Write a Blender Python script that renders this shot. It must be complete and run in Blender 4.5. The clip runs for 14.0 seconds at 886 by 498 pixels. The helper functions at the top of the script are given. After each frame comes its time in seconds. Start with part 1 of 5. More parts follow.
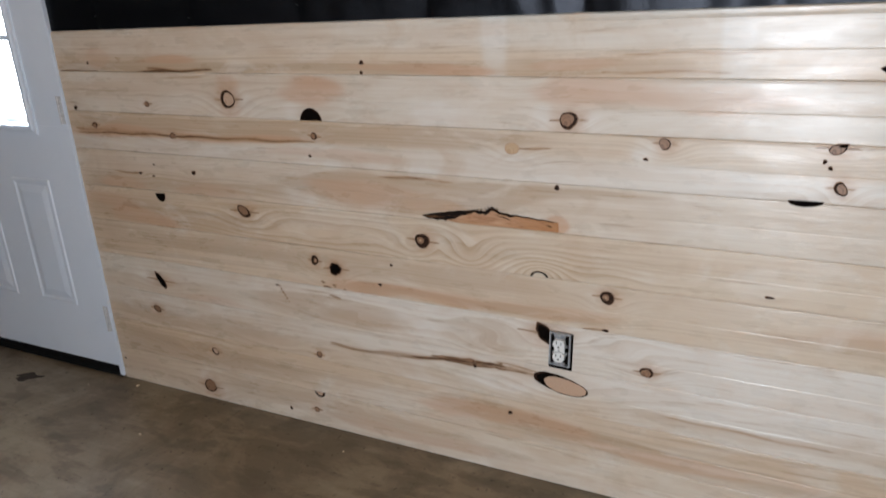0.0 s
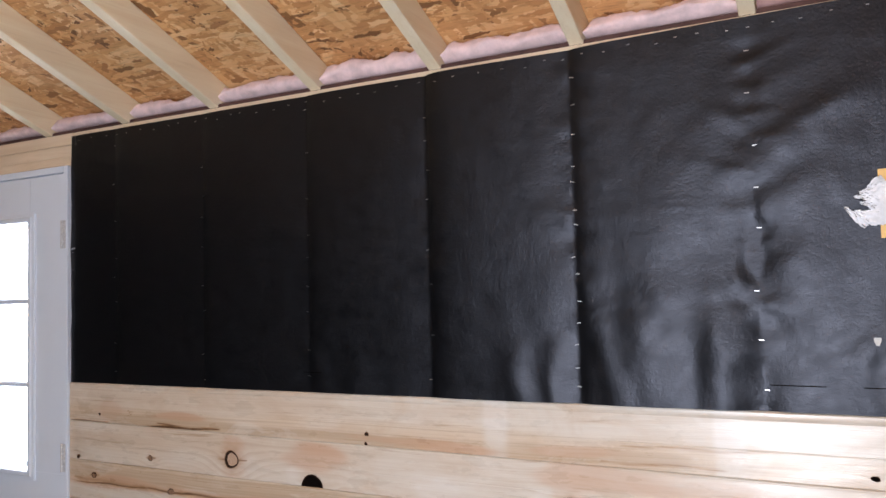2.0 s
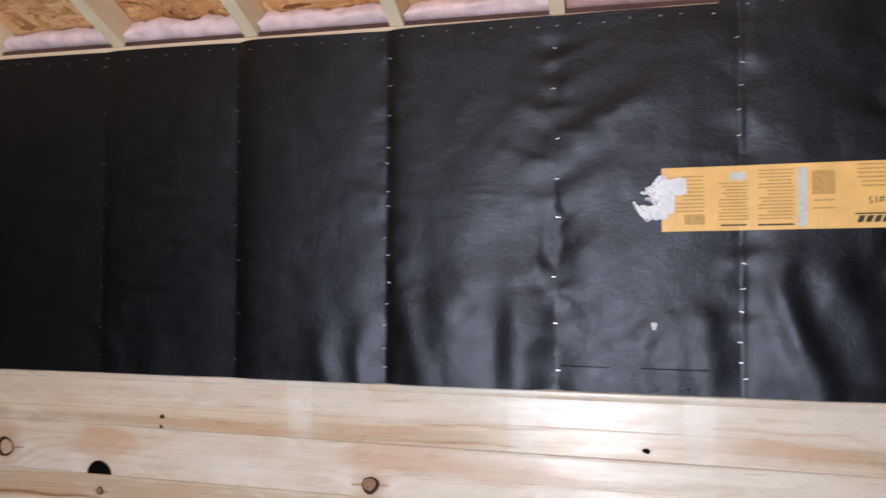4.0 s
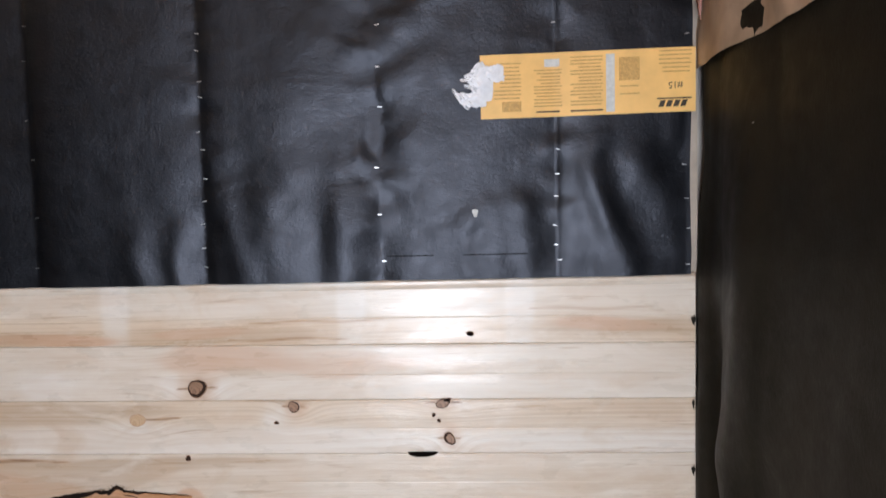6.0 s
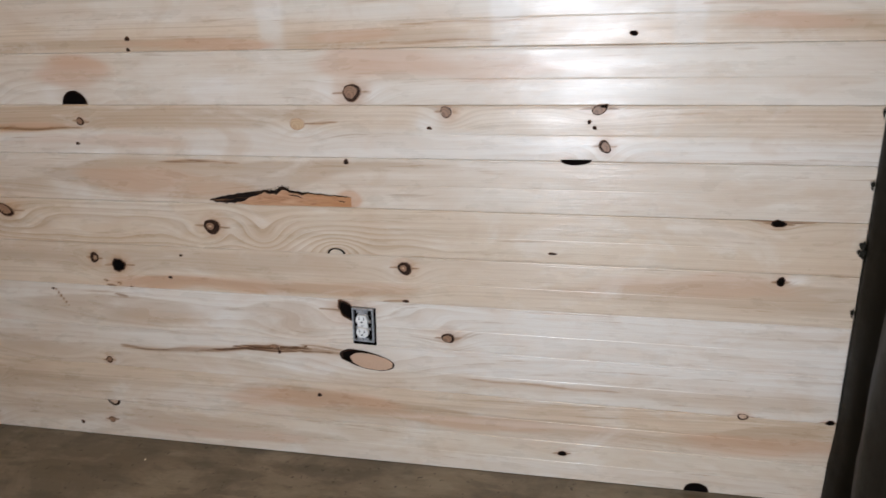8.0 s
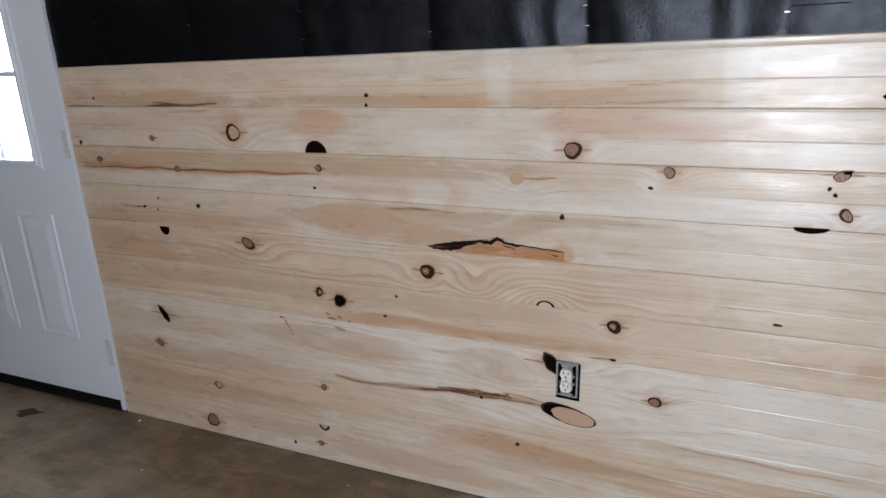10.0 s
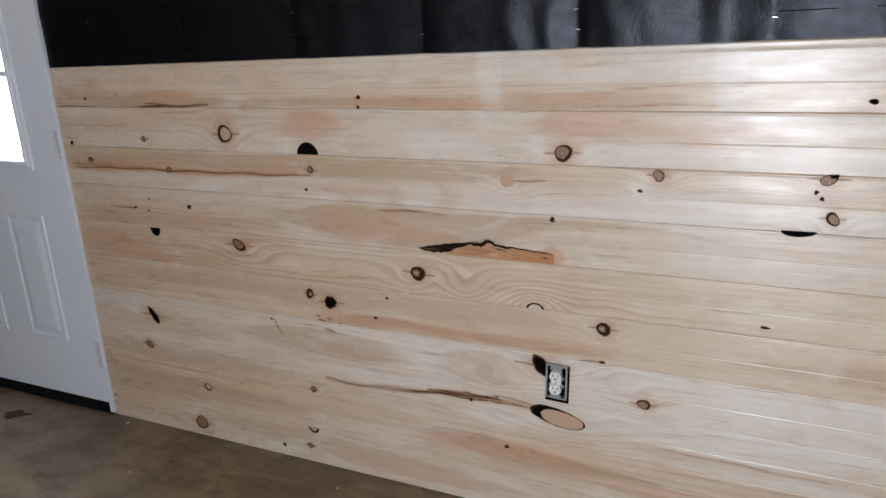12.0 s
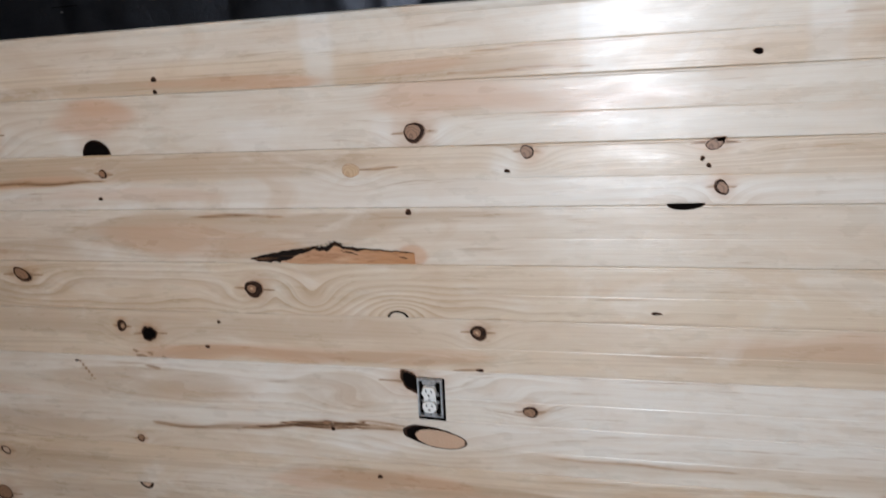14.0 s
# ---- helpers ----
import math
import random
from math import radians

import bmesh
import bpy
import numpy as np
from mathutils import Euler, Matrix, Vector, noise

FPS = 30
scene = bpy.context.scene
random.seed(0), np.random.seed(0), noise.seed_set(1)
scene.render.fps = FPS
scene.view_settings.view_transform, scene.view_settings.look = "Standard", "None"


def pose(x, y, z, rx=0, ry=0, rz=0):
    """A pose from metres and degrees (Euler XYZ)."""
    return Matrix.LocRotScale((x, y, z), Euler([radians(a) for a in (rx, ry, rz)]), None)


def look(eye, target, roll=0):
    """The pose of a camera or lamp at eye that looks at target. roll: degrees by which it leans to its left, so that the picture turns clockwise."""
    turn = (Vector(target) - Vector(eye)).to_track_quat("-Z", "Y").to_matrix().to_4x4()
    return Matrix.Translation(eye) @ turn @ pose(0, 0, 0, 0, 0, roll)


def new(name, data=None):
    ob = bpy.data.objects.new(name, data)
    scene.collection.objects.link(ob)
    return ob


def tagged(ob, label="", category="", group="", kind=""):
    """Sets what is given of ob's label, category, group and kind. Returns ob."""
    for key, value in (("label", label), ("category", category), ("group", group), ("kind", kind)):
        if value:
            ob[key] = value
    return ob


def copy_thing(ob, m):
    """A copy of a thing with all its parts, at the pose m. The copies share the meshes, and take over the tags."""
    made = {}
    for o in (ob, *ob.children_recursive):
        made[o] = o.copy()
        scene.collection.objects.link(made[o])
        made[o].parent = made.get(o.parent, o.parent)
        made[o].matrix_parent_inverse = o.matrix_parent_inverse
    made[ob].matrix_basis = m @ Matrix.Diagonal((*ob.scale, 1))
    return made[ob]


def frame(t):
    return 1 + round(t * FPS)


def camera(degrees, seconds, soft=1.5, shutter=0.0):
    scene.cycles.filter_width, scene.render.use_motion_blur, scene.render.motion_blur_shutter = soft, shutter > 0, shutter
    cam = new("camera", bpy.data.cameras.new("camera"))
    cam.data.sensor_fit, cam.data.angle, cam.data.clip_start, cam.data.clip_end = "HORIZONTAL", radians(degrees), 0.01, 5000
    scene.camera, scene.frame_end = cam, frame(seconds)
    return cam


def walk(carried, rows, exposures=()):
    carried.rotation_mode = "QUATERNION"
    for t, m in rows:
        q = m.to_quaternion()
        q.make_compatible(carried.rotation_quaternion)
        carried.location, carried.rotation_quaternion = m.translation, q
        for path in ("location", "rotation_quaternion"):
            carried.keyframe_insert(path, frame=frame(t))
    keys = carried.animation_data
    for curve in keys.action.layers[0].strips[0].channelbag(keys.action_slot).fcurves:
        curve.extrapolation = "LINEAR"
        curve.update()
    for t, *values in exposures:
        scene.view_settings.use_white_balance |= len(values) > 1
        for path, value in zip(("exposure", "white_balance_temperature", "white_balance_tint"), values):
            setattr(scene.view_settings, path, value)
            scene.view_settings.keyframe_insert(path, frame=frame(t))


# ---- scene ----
cam = camera(61.0, 14.0, soft=1.5, shutter=0.25)
PATH = [
    (0, (2.384, -1.774, 1.412), (1.509, -0.105, 0.743), -3.4),
    (0.3, (2.385, -1.787, 1.442), (1.485, -0.076, 0.931), -3.2),
    (0.5, (2.385, -1.791, 1.478), (1.445, -0.062, 1.122), -3.7),
    (0.7, (2.386, -1.794, 1.496), (1.455, -0.041, 1.253), -3.0),
    (1, (2.396, -1.789, 1.557), (1.483, -0.012, 1.459), -3.0),
    (1.5, (2.392, -1.817, 1.601), (1.509, -0.023, 1.673), -1.4),
    (2, (2.393, -1.818, 1.612), (1.507, -0.028, 1.724), -1.6),
    (2.5, (2.339, -1.795, 1.589), (1.468, 0.003, 1.69), -0.6),
    (3, (2.375, -1.805, 1.591), (1.499, -0.008, 1.626), -0.2),
    (3.5, (2.4, -1.788, 1.594), (1.64, 0.061, 1.639), 0.3),
    (3.7, (2.415, -1.801, 1.542), (1.775, 0.091, 1.658), 0.8),
    (4, (2.427, -1.79, 1.604), (1.967, 0.155, 1.665), 0.2),
    (4.2, (2.432, -1.798, 1.625), (2.071, 0.169, 1.679), 0.2),
    (6.3, (2.493, -1.76, 1.482), (2.423, 0.226, 1.253), -1.5),
    (6.5, (2.496, -1.766, 1.433), (2.409, 0.212, 1.144), -1.9),
    (7, (2.486, -1.75, 1.403), (2.342, 0.184, 0.914), -2.3),
    (7.5, (2.466, -1.756, 1.366), (2.196, 0.126, 0.745), -2.8),
    (8, (2.44, -1.753, 1.356), (2.014, 0.069, 0.649), -2.8),
    (8.5, (2.413, -1.752, 1.366), (1.83, 0.012, 0.626), -2.2),
    (9, (2.378, -1.763, 1.396), (1.584, -0.062, 0.706), -4.0),
    (9.2, (2.367, -1.776, 1.408), (1.498, -0.095, 0.761), -4.5),
    (11.5, (2.372, -1.79, 1.399), (1.489, -0.086, 0.835), -3.5),
    (12, (2.374, -1.793, 1.395), (1.513, -0.08, 0.825), -3.2),
    (12.5, (2.369, -1.788, 1.397), (1.581, -0.049, 0.801), -2.5),
    (13, (2.286, -1.781, 1.376), (1.608, -0.016, 0.725), -1.7),
    (13.3, (2.25, -1.752, 1.37), (1.698, 0.043, 0.681), -1.7),
    (13.5, (2.249, -1.702, 1.362), (1.793, 0.11, 0.649), -2.0),
    (13.7, (2.251, -1.632, 1.351), (1.833, 0.19, 0.641), -2.9),
    (14, (2.262, -1.493, 1.353), (1.771, 0.332, 0.699), -5.2),
]
walk(cam, [(t, look(eye, target, roll)) for t, eye, target, roll in PATH],
     exposures=[(0, -0.35, 6500, 10), (0.5, -0.35, 6500, 11), (1.2, -0.10, 6600, 15), (2.0, 0.03, 6650, 16), (3.0, 0.0, 6650, 16), (4.2, -0.02, 6600, 15),
                (6.3, -0.11, 6450, 13), (7.5, -0.21, 6400, 12), (9.0, -0.31, 6300, 10), (11.5, -0.38, 6550, 12), (12.5, -0.36, 6500, 12), (13.3, -0.17, 6400, 10),
                (13.7, -0.20, 6400, 10), (14, -0.25, 6350, 10)])

# ---------------------------------------------------------------- light
WALL_R = 3.014      # inner face of the wall at the end of the panelling
BACK = -3.60        # inner face of the wall behind the camera
LEFT = -1.35        # inner face of the wall beyond the entry door
PLATE = 2.2255       # top of the wall plates
PITCH = 0.40        # rise of the rafters per metre
RIDGE_Y = -1.80
# opening of the glazed door in the wall behind the camera
OX0, OX1, OZ0, OZ1 = 1.98, 2.52, 0.16, 2.02

world = bpy.data.worlds.new("winter_sky")
scene.world = world
world.use_nodes = True
wn, wl = world.node_tree.nodes, world.node_tree.links
sky = wn.new("ShaderNodeTexSky")
sky.sky_type = "NISHITA"
sky.sun_disc = False
sky.sun_elevation = radians(24)
sky.sun_rotation = radians(200)
wn["Background"].inputs["Strength"].default_value = 0.12
wl.new(sky.outputs[0], wn["Background"].inputs["Color"])

sun_data = bpy.data.lights.new("sun", "SUN")
sun_data.energy, sun_data.angle, sun_data.color = 0.8, radians(14), (1.0, 0.96, 0.9)
sun = new("sun", sun_data)
sun.matrix_world = look((0, -6, 6), (1.2, -10, 0))

day = bpy.data.lights.new("daylight_in_doorway", "AREA")
day.shape, day.size, day.size_y = "RECTANGLE", OX1 - OX0, OZ1 - OZ0
day.energy, day.color = 122, (0.84, 0.91, 1.0)
day_ob = new("daylight_in_doorway", day)
day_ob.matrix_world = look(((OX0 + OX1) / 2, BACK - 0.05, (OZ0 + OZ1) / 2), ((OX0 + OX1) / 2, 0, (OZ0 + OZ1) / 2 + 1.2))

lite = bpy.data.lights.new("daylight_in_door_glass", "AREA")
lite.shape, lite.size, lite.size_y = "RECTANGLE", 0.50, 0.88
lite.energy, lite.color = 20, (0.84, 0.91, 1.0)
lite_ob = new("daylight_in_door_glass", lite)
lite_ob.matrix_world = look((-0.473, 0.05, 1.455), (-0.473, -2, 1.455))


# ---------------------------------------------------------------- helpers
def part(name, bm, material, parent=None, label="", smooth=False):
    """Links a bmesh as one mesh object under a thing or a part."""
    me = bpy.data.meshes.new(name)
    bm.normal_update()
    bm.to_mesh(me)
    bm.free()
    for m in material if isinstance(material, (list, tuple)) else [material]:
        me.materials.append(m)
    if smooth:
        me.polygons.foreach_set("use_smooth", [True] * len(me.polygons))
    ob = new(name, me)
    if parent:
        ob.parent = parent
    if label:
        ob["label"] = label
    return ob


def box(x0, x1, y0, y1, z0, z1, bevel=0.0, into=None):
    bm = into or bmesh.new()
    made = bmesh.ops.create_cube(bm, size=1)["verts"]
    bmesh.ops.transform(bm, verts=made, matrix=Matrix.LocRotScale(
        ((x0 + x1) / 2, (y0 + y1) / 2, (z0 + z1) / 2), None, (abs(x1 - x0), abs(y1 - y0), abs(z1 - z0))))
    if bevel:
        edges = list({e for v in made for e in v.link_edges})
        bmesh.ops.bevel(bm, geom=edges, offset=bevel, segments=2, affect="EDGES")
    return bm


def sheet(nx, nz, place):
    """A bmesh grid; place(u, v) gives the point."""
    bm = bmesh.new()
    rows = [[bm.verts.new(place(i / nx, j / nz)) for i in range(nx + 1)] for j in range(nz + 1)]
    for j in range(nz):
        for i in range(nx):
            bm.faces.new((rows[j][i], rows[j][i + 1], rows[j + 1][i + 1], rows[j + 1][i]))
    return bm


def thing(name, label, category, group="", kind=""):
    ob = new(name)
    ob.empty_display_size = 0.1
    return tagged(ob, label, category, group, kind)


def gauss(d, w):
    return math.exp(-(d / w) ** 2)


# ---------------------------------------------------------------- materials
class Mat:
    """A node material with a Principled shader and short ways to wire it."""

    def __init__(self, name, color=(0.5, 0.5, 0.5), rough=0.5, **more):
        self.m = bpy.data.materials.new(name)
        self.m.use_nodes = True
        self.t = self.m.node_tree
        self.p = self.t.nodes["Principled BSDF"]
        self.set(self.p, "Base Color", (*color, 1))
        self.set(self.p, "Roughness", rough)
        for k, v in more.items():
            self.set(self.p, k.replace("_", " "), v)

    def set(self, node, key, v):
        if isinstance(v, bpy.types.NodeSocket):
            self.t.links.new(v, node.inputs[key])
        else:
            node.inputs[key].default_value = v

    def node(self, kind, props=(), **ins):
        n = self.t.nodes.new("ShaderNode" + kind)
        given = dict(props)
        if "operation" in given:
            n.operation = given["operation"]
        if "data_type" in given:
            n.data_type, n.blend_type = given["data_type"], given["blend_type"]
        if "attribute_name" in given:
            n.attribute_name = given["attribute_name"]
        if "wave_type" in given:
            n.wave_type, n.bands_direction, n.wave_profile = given["wave_type"], given["bands_direction"], given["wave_profile"]
        if "feature" in given:
            n.feature = given["feature"]
        for k, v in ins.items():
            self.set(n, int(k[1:]) if k[0] == "i" and k[1:].isdigit() else k.replace("_", " "), v)
        return n

    def coord(self, scale=(1, 1, 1), out="Object", turn=(0, 0, 0)):
        c = self.node("TexCoord").outputs[out]
        return self.node("Mapping", Vector=c, Scale=scale, Rotation=turn).outputs[0]

    def noise(self, vec, scale, detail=4, rough=0.55, distort=0.0):
        return self.node("TexNoise", Vector=vec, Scale=scale, Detail=detail, Roughness=rough, Distortion=distort).outputs["Fac"]

    def ramp(self, fac, *stops):
        n = self.node("ValToRGB", Fac=fac)
        e = n.color_ramp.elements
        while len(e) < len(stops):
            e.new(0.5)
        for el, (p, c) in zip(e, stops):
            el.position = p
            el.color = (*c, 1) if isinstance(c, tuple) else (c, c, c, 1)
        return n.outputs[0]

    def mix(self, fac, a, b, how="MIX"):
        n = self.node("Mix", {"data_type": "RGBA", "blend_type": how})
        self.set(n, 0, fac)
        for k, v in ((6, a), (7, b)):
            self.set(n, k, (*v, 1) if isinstance(v, tuple) else v)
        return n.outputs[2]

    def math(self, op, a, b=0.0):
        return self.node("Math", {"operation": op}, i0=a, i1=b).outputs[0]

    def bump(self, height, strength=0.3, distance=0.002):
        b = self.node("Bump", Height=height, Strength=strength, Distance=distance)
        self.set(self.p, "Normal", b.outputs[0])
        return self

    def color(self, c):
        self.set(self.p, "Base Color", c)
        return self


def pine_panel():
    """Varnished knotty pine; the boards carry grain, blush and resin fields."""
    k = Mat("varnished_knotty_pine", rough=0.3)
    grain = k.node("Attribute", {"attribute_name": "grain"}).outputs["Fac"]
    blush = k.node("Attribute", {"attribute_name": "blush"}).outputs["Fac"]
    resin = k.node("Attribute", {"attribute_name": "resin"}).outputs["Fac"]
    xyz = k.node("SeparateXYZ", Vector=k.node("TexCoord").outputs["Object"])
    rnd = k.node("ObjectInfo").outputs["Random"]
    seed = k.math("MULTIPLY", rnd, 37.0)

    def field(sx, sg):
        return k.node("CombineXYZ", X=k.math("MULTIPLY", xyz.outputs[0], sx), Y=k.math("MULTIPLY", grain, sg), Z=seed).outputs[0]

    broad = k.noise(field(0.9, 11.0), 1.0, 3, 0.5)
    rings = k.node("TexWave", {"wave_type": "BANDS", "bands_direction": "Y", "wave_profile": "SAW"}, Vector=field(0.55, 1.0),
                   Scale=17.0, Distortion=2.4, Detail=2.0, Detail_Scale=0.9, Detail_Roughness=0.5).outputs["Fac"]
    fibre = k.noise(field(5.0, 420.0), 1.0, 3, 0.6)
    flecks = k.noise(field(3.0, 70.0), 1.0, 4, 0.7)
    figure = k.node("Attribute", {"attribute_name": "figure"}).outputs["Fac"]
    # tone: each board's own warmth plus warm light painted in towards the left
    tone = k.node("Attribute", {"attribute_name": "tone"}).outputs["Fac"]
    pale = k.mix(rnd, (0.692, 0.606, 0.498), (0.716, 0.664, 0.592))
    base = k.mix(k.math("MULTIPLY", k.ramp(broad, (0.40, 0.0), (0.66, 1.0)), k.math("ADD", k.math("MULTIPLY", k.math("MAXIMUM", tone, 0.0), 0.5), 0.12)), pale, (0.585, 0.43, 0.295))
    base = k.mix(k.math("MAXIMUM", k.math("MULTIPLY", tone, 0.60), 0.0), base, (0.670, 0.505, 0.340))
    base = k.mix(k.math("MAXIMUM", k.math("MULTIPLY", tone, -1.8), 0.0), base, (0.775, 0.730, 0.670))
    heart_at = k.node("Attribute", {"attribute_name": "heart"}).outputs["Fac"]
    streak = k.noise(field(1.6, 55.0), 1.0, 4, 0.65)
    base = k.mix(k.math("MULTIPLY", heart_at, k.ramp(streak, (0.30, 0.72), (0.62, 1.0))), base, (0.462, 0.336, 0.226))
    mott = k.noise(k.coord((1.0, 1.0, 4.0)), 3.4, 5, 0.62, 0.8)
    base = k.mix(k.math("MULTIPLY", k.ramp(mott, (0.48, 0.0), (0.72, 1.0)), 0.35), base, (0.59, 0.43, 0.305))
    base = k.mix(k.math("MULTIPLY", k.ramp(mott, (0.25, 1.0), (0.44, 0.0)), 0.65), base, (0.77, 0.71, 0.63))
    heart = k.noise(field(1.15, 17.0), 1.0, 3, 0.55, 0.5)
    base = k.mix(k.math("MULTIPLY", k.ramp(heart, (0.52, 0.0), (0.575, 0.75), (0.70, 1.0)), 0.26), base, (0.550, 0.410, 0.285))
    cloud = k.noise(k.coord((1.6, 1.0, 3.4)), 2.2, 5, 0.62, 1.0)
    base = k.mix(k.math("MULTIPLY", k.ramp(cloud, (0.55, 0.0), (0.66, 1.0)), 0.45), base, (0.77, 0.715, 0.64))
    base = k.mix(k.math("MULTIPLY", k.ramp(cloud, (0.33, 1.0), (0.46, 0.0)), 0.38), base, (0.555, 0.415, 0.29))
    ringed = k.math("MULTIPLY", k.ramp(rings, (0.35, 0.0), (0.92, 1.0)), k.math("ADD", k.math("MULTIPLY", figure, 0.62), 0.0))
    base = k.mix(ringed, base, (0.44, 0.275, 0.15))
    base = k.mix(k.math("MULTIPLY", k.ramp(fibre, (0.45, 0.0), (0.8, 1.0)), 0.17), base, (0.44, 0.29, 0.175))
    lines = k.noise(field(0.9, 190.0), 1.0, 3, 0.6)
    base = k.mix(k.math("MULTIPLY", k.ramp(lines, (0.48, 0.0), (0.62, 1.0)), k.math("ADD", k.math("MULTIPLY", k.math("MAXIMUM", tone, 0.0), 0.38), 0.04)), base, (0.40, 0.275, 0.165))
    base = k.mix(k.math("MULTIPLY", k.ramp(flecks, (0.61, 0.0), (0.69, 1.0)), 0.50), base, (0.38, 0.235, 0.125))
    base = k.mix(k.math("MULTIPLY", blush, k.ramp(heart, (0.35, 0.70), (0.60, 1.0))), base, (0.575, 0.350, 0.225))
    edge = k.math("MULTIPLY", resin, k.ramp(k.noise(field(6.0, 130.0), 1.0, 4, 0.7), (0.25, 0.45), (0.55, 1.0)))
    base = k.mix(k.math("MINIMUM", k.math("MULTIPLY", resin, 1.5), 0.75), base, (0.40, 0.215, 0.095))
    base = k.mix(k.ramp(edge, (0.22, 0.0), (0.75, 1.0)), base, (0.090, 0.038, 0.016))
    k.color(base)
    k.set(k.p, "Roughness", k.ramp(k.noise(k.coord((4.0, 4.0, 14.0)), 2.0, 4, 0.6), (0.3, 0.18), (0.70, 0.48)))
    k.set(k.p, "Coat Weight", 0.36)
    k.set(k.p, "Coat Roughness", 0.21)
    uneven = k.math("ADD", k.math("MULTIPLY", fibre, 0.22), k.noise(k.coord((2.4, 2.4, 12)), 2.6, 4, 0.6))
    return k.bump(uneven, 0.40, 0.004).m


def lumber(name="framing_lumber", pale=(0.90, 0.79, 0.59), dark=(0.83, 0.69, 0.48), along=(14, 1.2, 14)):
    k = Mat(name, rough=0.62)
    v = k.coord(along)
    a = k.noise(v, 1.6, 4, 0.6, 0.6)
    f = k.noise(k.coord((along[0] * 14, along[1] * 5, along[2] * 14)), 1.0, 3)
    c = k.mix(k.ramp(a, (0.38, 0.0), (0.72, 1.0)), pale, dark)
    c = k.mix(k.math("MULTIPLY", k.ramp(f, (0.55, 0.0), (0.8, 1.0)), 0.2), c, (0.45, 0.3, 0.16))
    return k.color(c).bump(f, 0.15, 0.001).m


def strand_board(name, tint=1.0):
    """Oriented strand board: flakes at several turns laid over one another."""
    k = Mat(name, rough=0.72)
    c = None
    h = None
    for n, (turn, sc) in enumerate(((0.2, 1.0), (1.2, 1.15), (-0.8, 0.9), (0.6, 1.4), (-0.3, 1.2), (1.9, 1.0), (-1.3, 1.3), (0.05, 1.5))):
        v = k.node("Mapping", Vector=k.coord(turn=(0, 0, turn)), Scale=(9.5 * sc, 42 * sc, 6), Location=(n * 3.7, n * 1.9, 0)).outputs[0]
        w = k.node("TexNoise", Vector=k.coord((3, 3, 3)), Scale=3.0 + n, Detail=3.0).outputs["Color"]
        v = k.node("VectorMath", {"operation": "ADD"}, i0=v, i1=k.node("VectorMath", {"operation": "SCALE"}, i0=w, Scale=1.6).outputs[0]).outputs[0]
        cell = k.node("TexVoronoi", {"feature": "F1"}, Vector=v, Scale=1.0, Randomness=1.0)
        tone = k.node("SeparateColor", Color=cell.outputs["Color"]).outputs[0]
        col = k.ramp(tone, (0.0, (0.17 * tint, 0.075 * tint, 0.028 * tint)), (0.12, (0.50 * tint, 0.235 * tint, 0.090 * tint)),
                     (0.6, (0.64 * tint, 0.345 * tint, 0.145 * tint)), (1.0, (0.78 * tint, 0.52 * tint, 0.27 * tint)))
        pick = k.node("SeparateColor", Color=cell.outputs["Color"]).outputs[1]
        c = col if c is None else k.mix(k.ramp(pick, (0.60, 0.0), (0.62, 1.0)), c, col)
        h = tone if h is None else k.math("ADD", h, k.math("MULTIPLY", tone, 0.6))
    fine = k.noise(k.coord((20, 140, 20), turn=(0, 0, 0.3)), 1.0, 3)
    c = k.mix(k.math("MULTIPLY", k.ramp(fine, (0.5, 0.0), (0.75, 1.0)), 0.35), c, (0.16, 0.07, 0.02))
    return k.color(c).bump(h, 0.5, 0.002).m


def felt_mat(name, base, rough, stain, spec=0.50, tint=(0.80, 0.85, 1.0, 1.0)):
    k = Mat(name, rough=rough, Specular_IOR_Level=spec, Specular_Tint=tint)
    a = k.noise(k.coord((1, 1, 1)), 3.0, 4, 0.6)
    f = k.noise(k.coord((1, 1, 1)), 210, 3, 0.75)
    b = k.noise(k.coord((1, 1, 1.3)), 20, 5, 0.62)
    c = k.mix(k.ramp(a, (0.35, 0.0), (0.7, 1.0)), base, stain)
    k.color(c)
    k.set(k.p, "Roughness", k.ramp(b, (0.3, rough - 0.06), (0.7, rough + 0.06)))
    pebble = k.noise(k.coord((1, 1, 1)), 75, 4, 0.7)
    skin = k.math("ADD", k.math("MULTIPLY", f, 0.5), k.math("ADD", k.math("MULTIPLY", b, 0.9), k.math("MULTIPLY", pebble, 0.7)))
    return k.bump(skin, 0.42, 0.0026).m


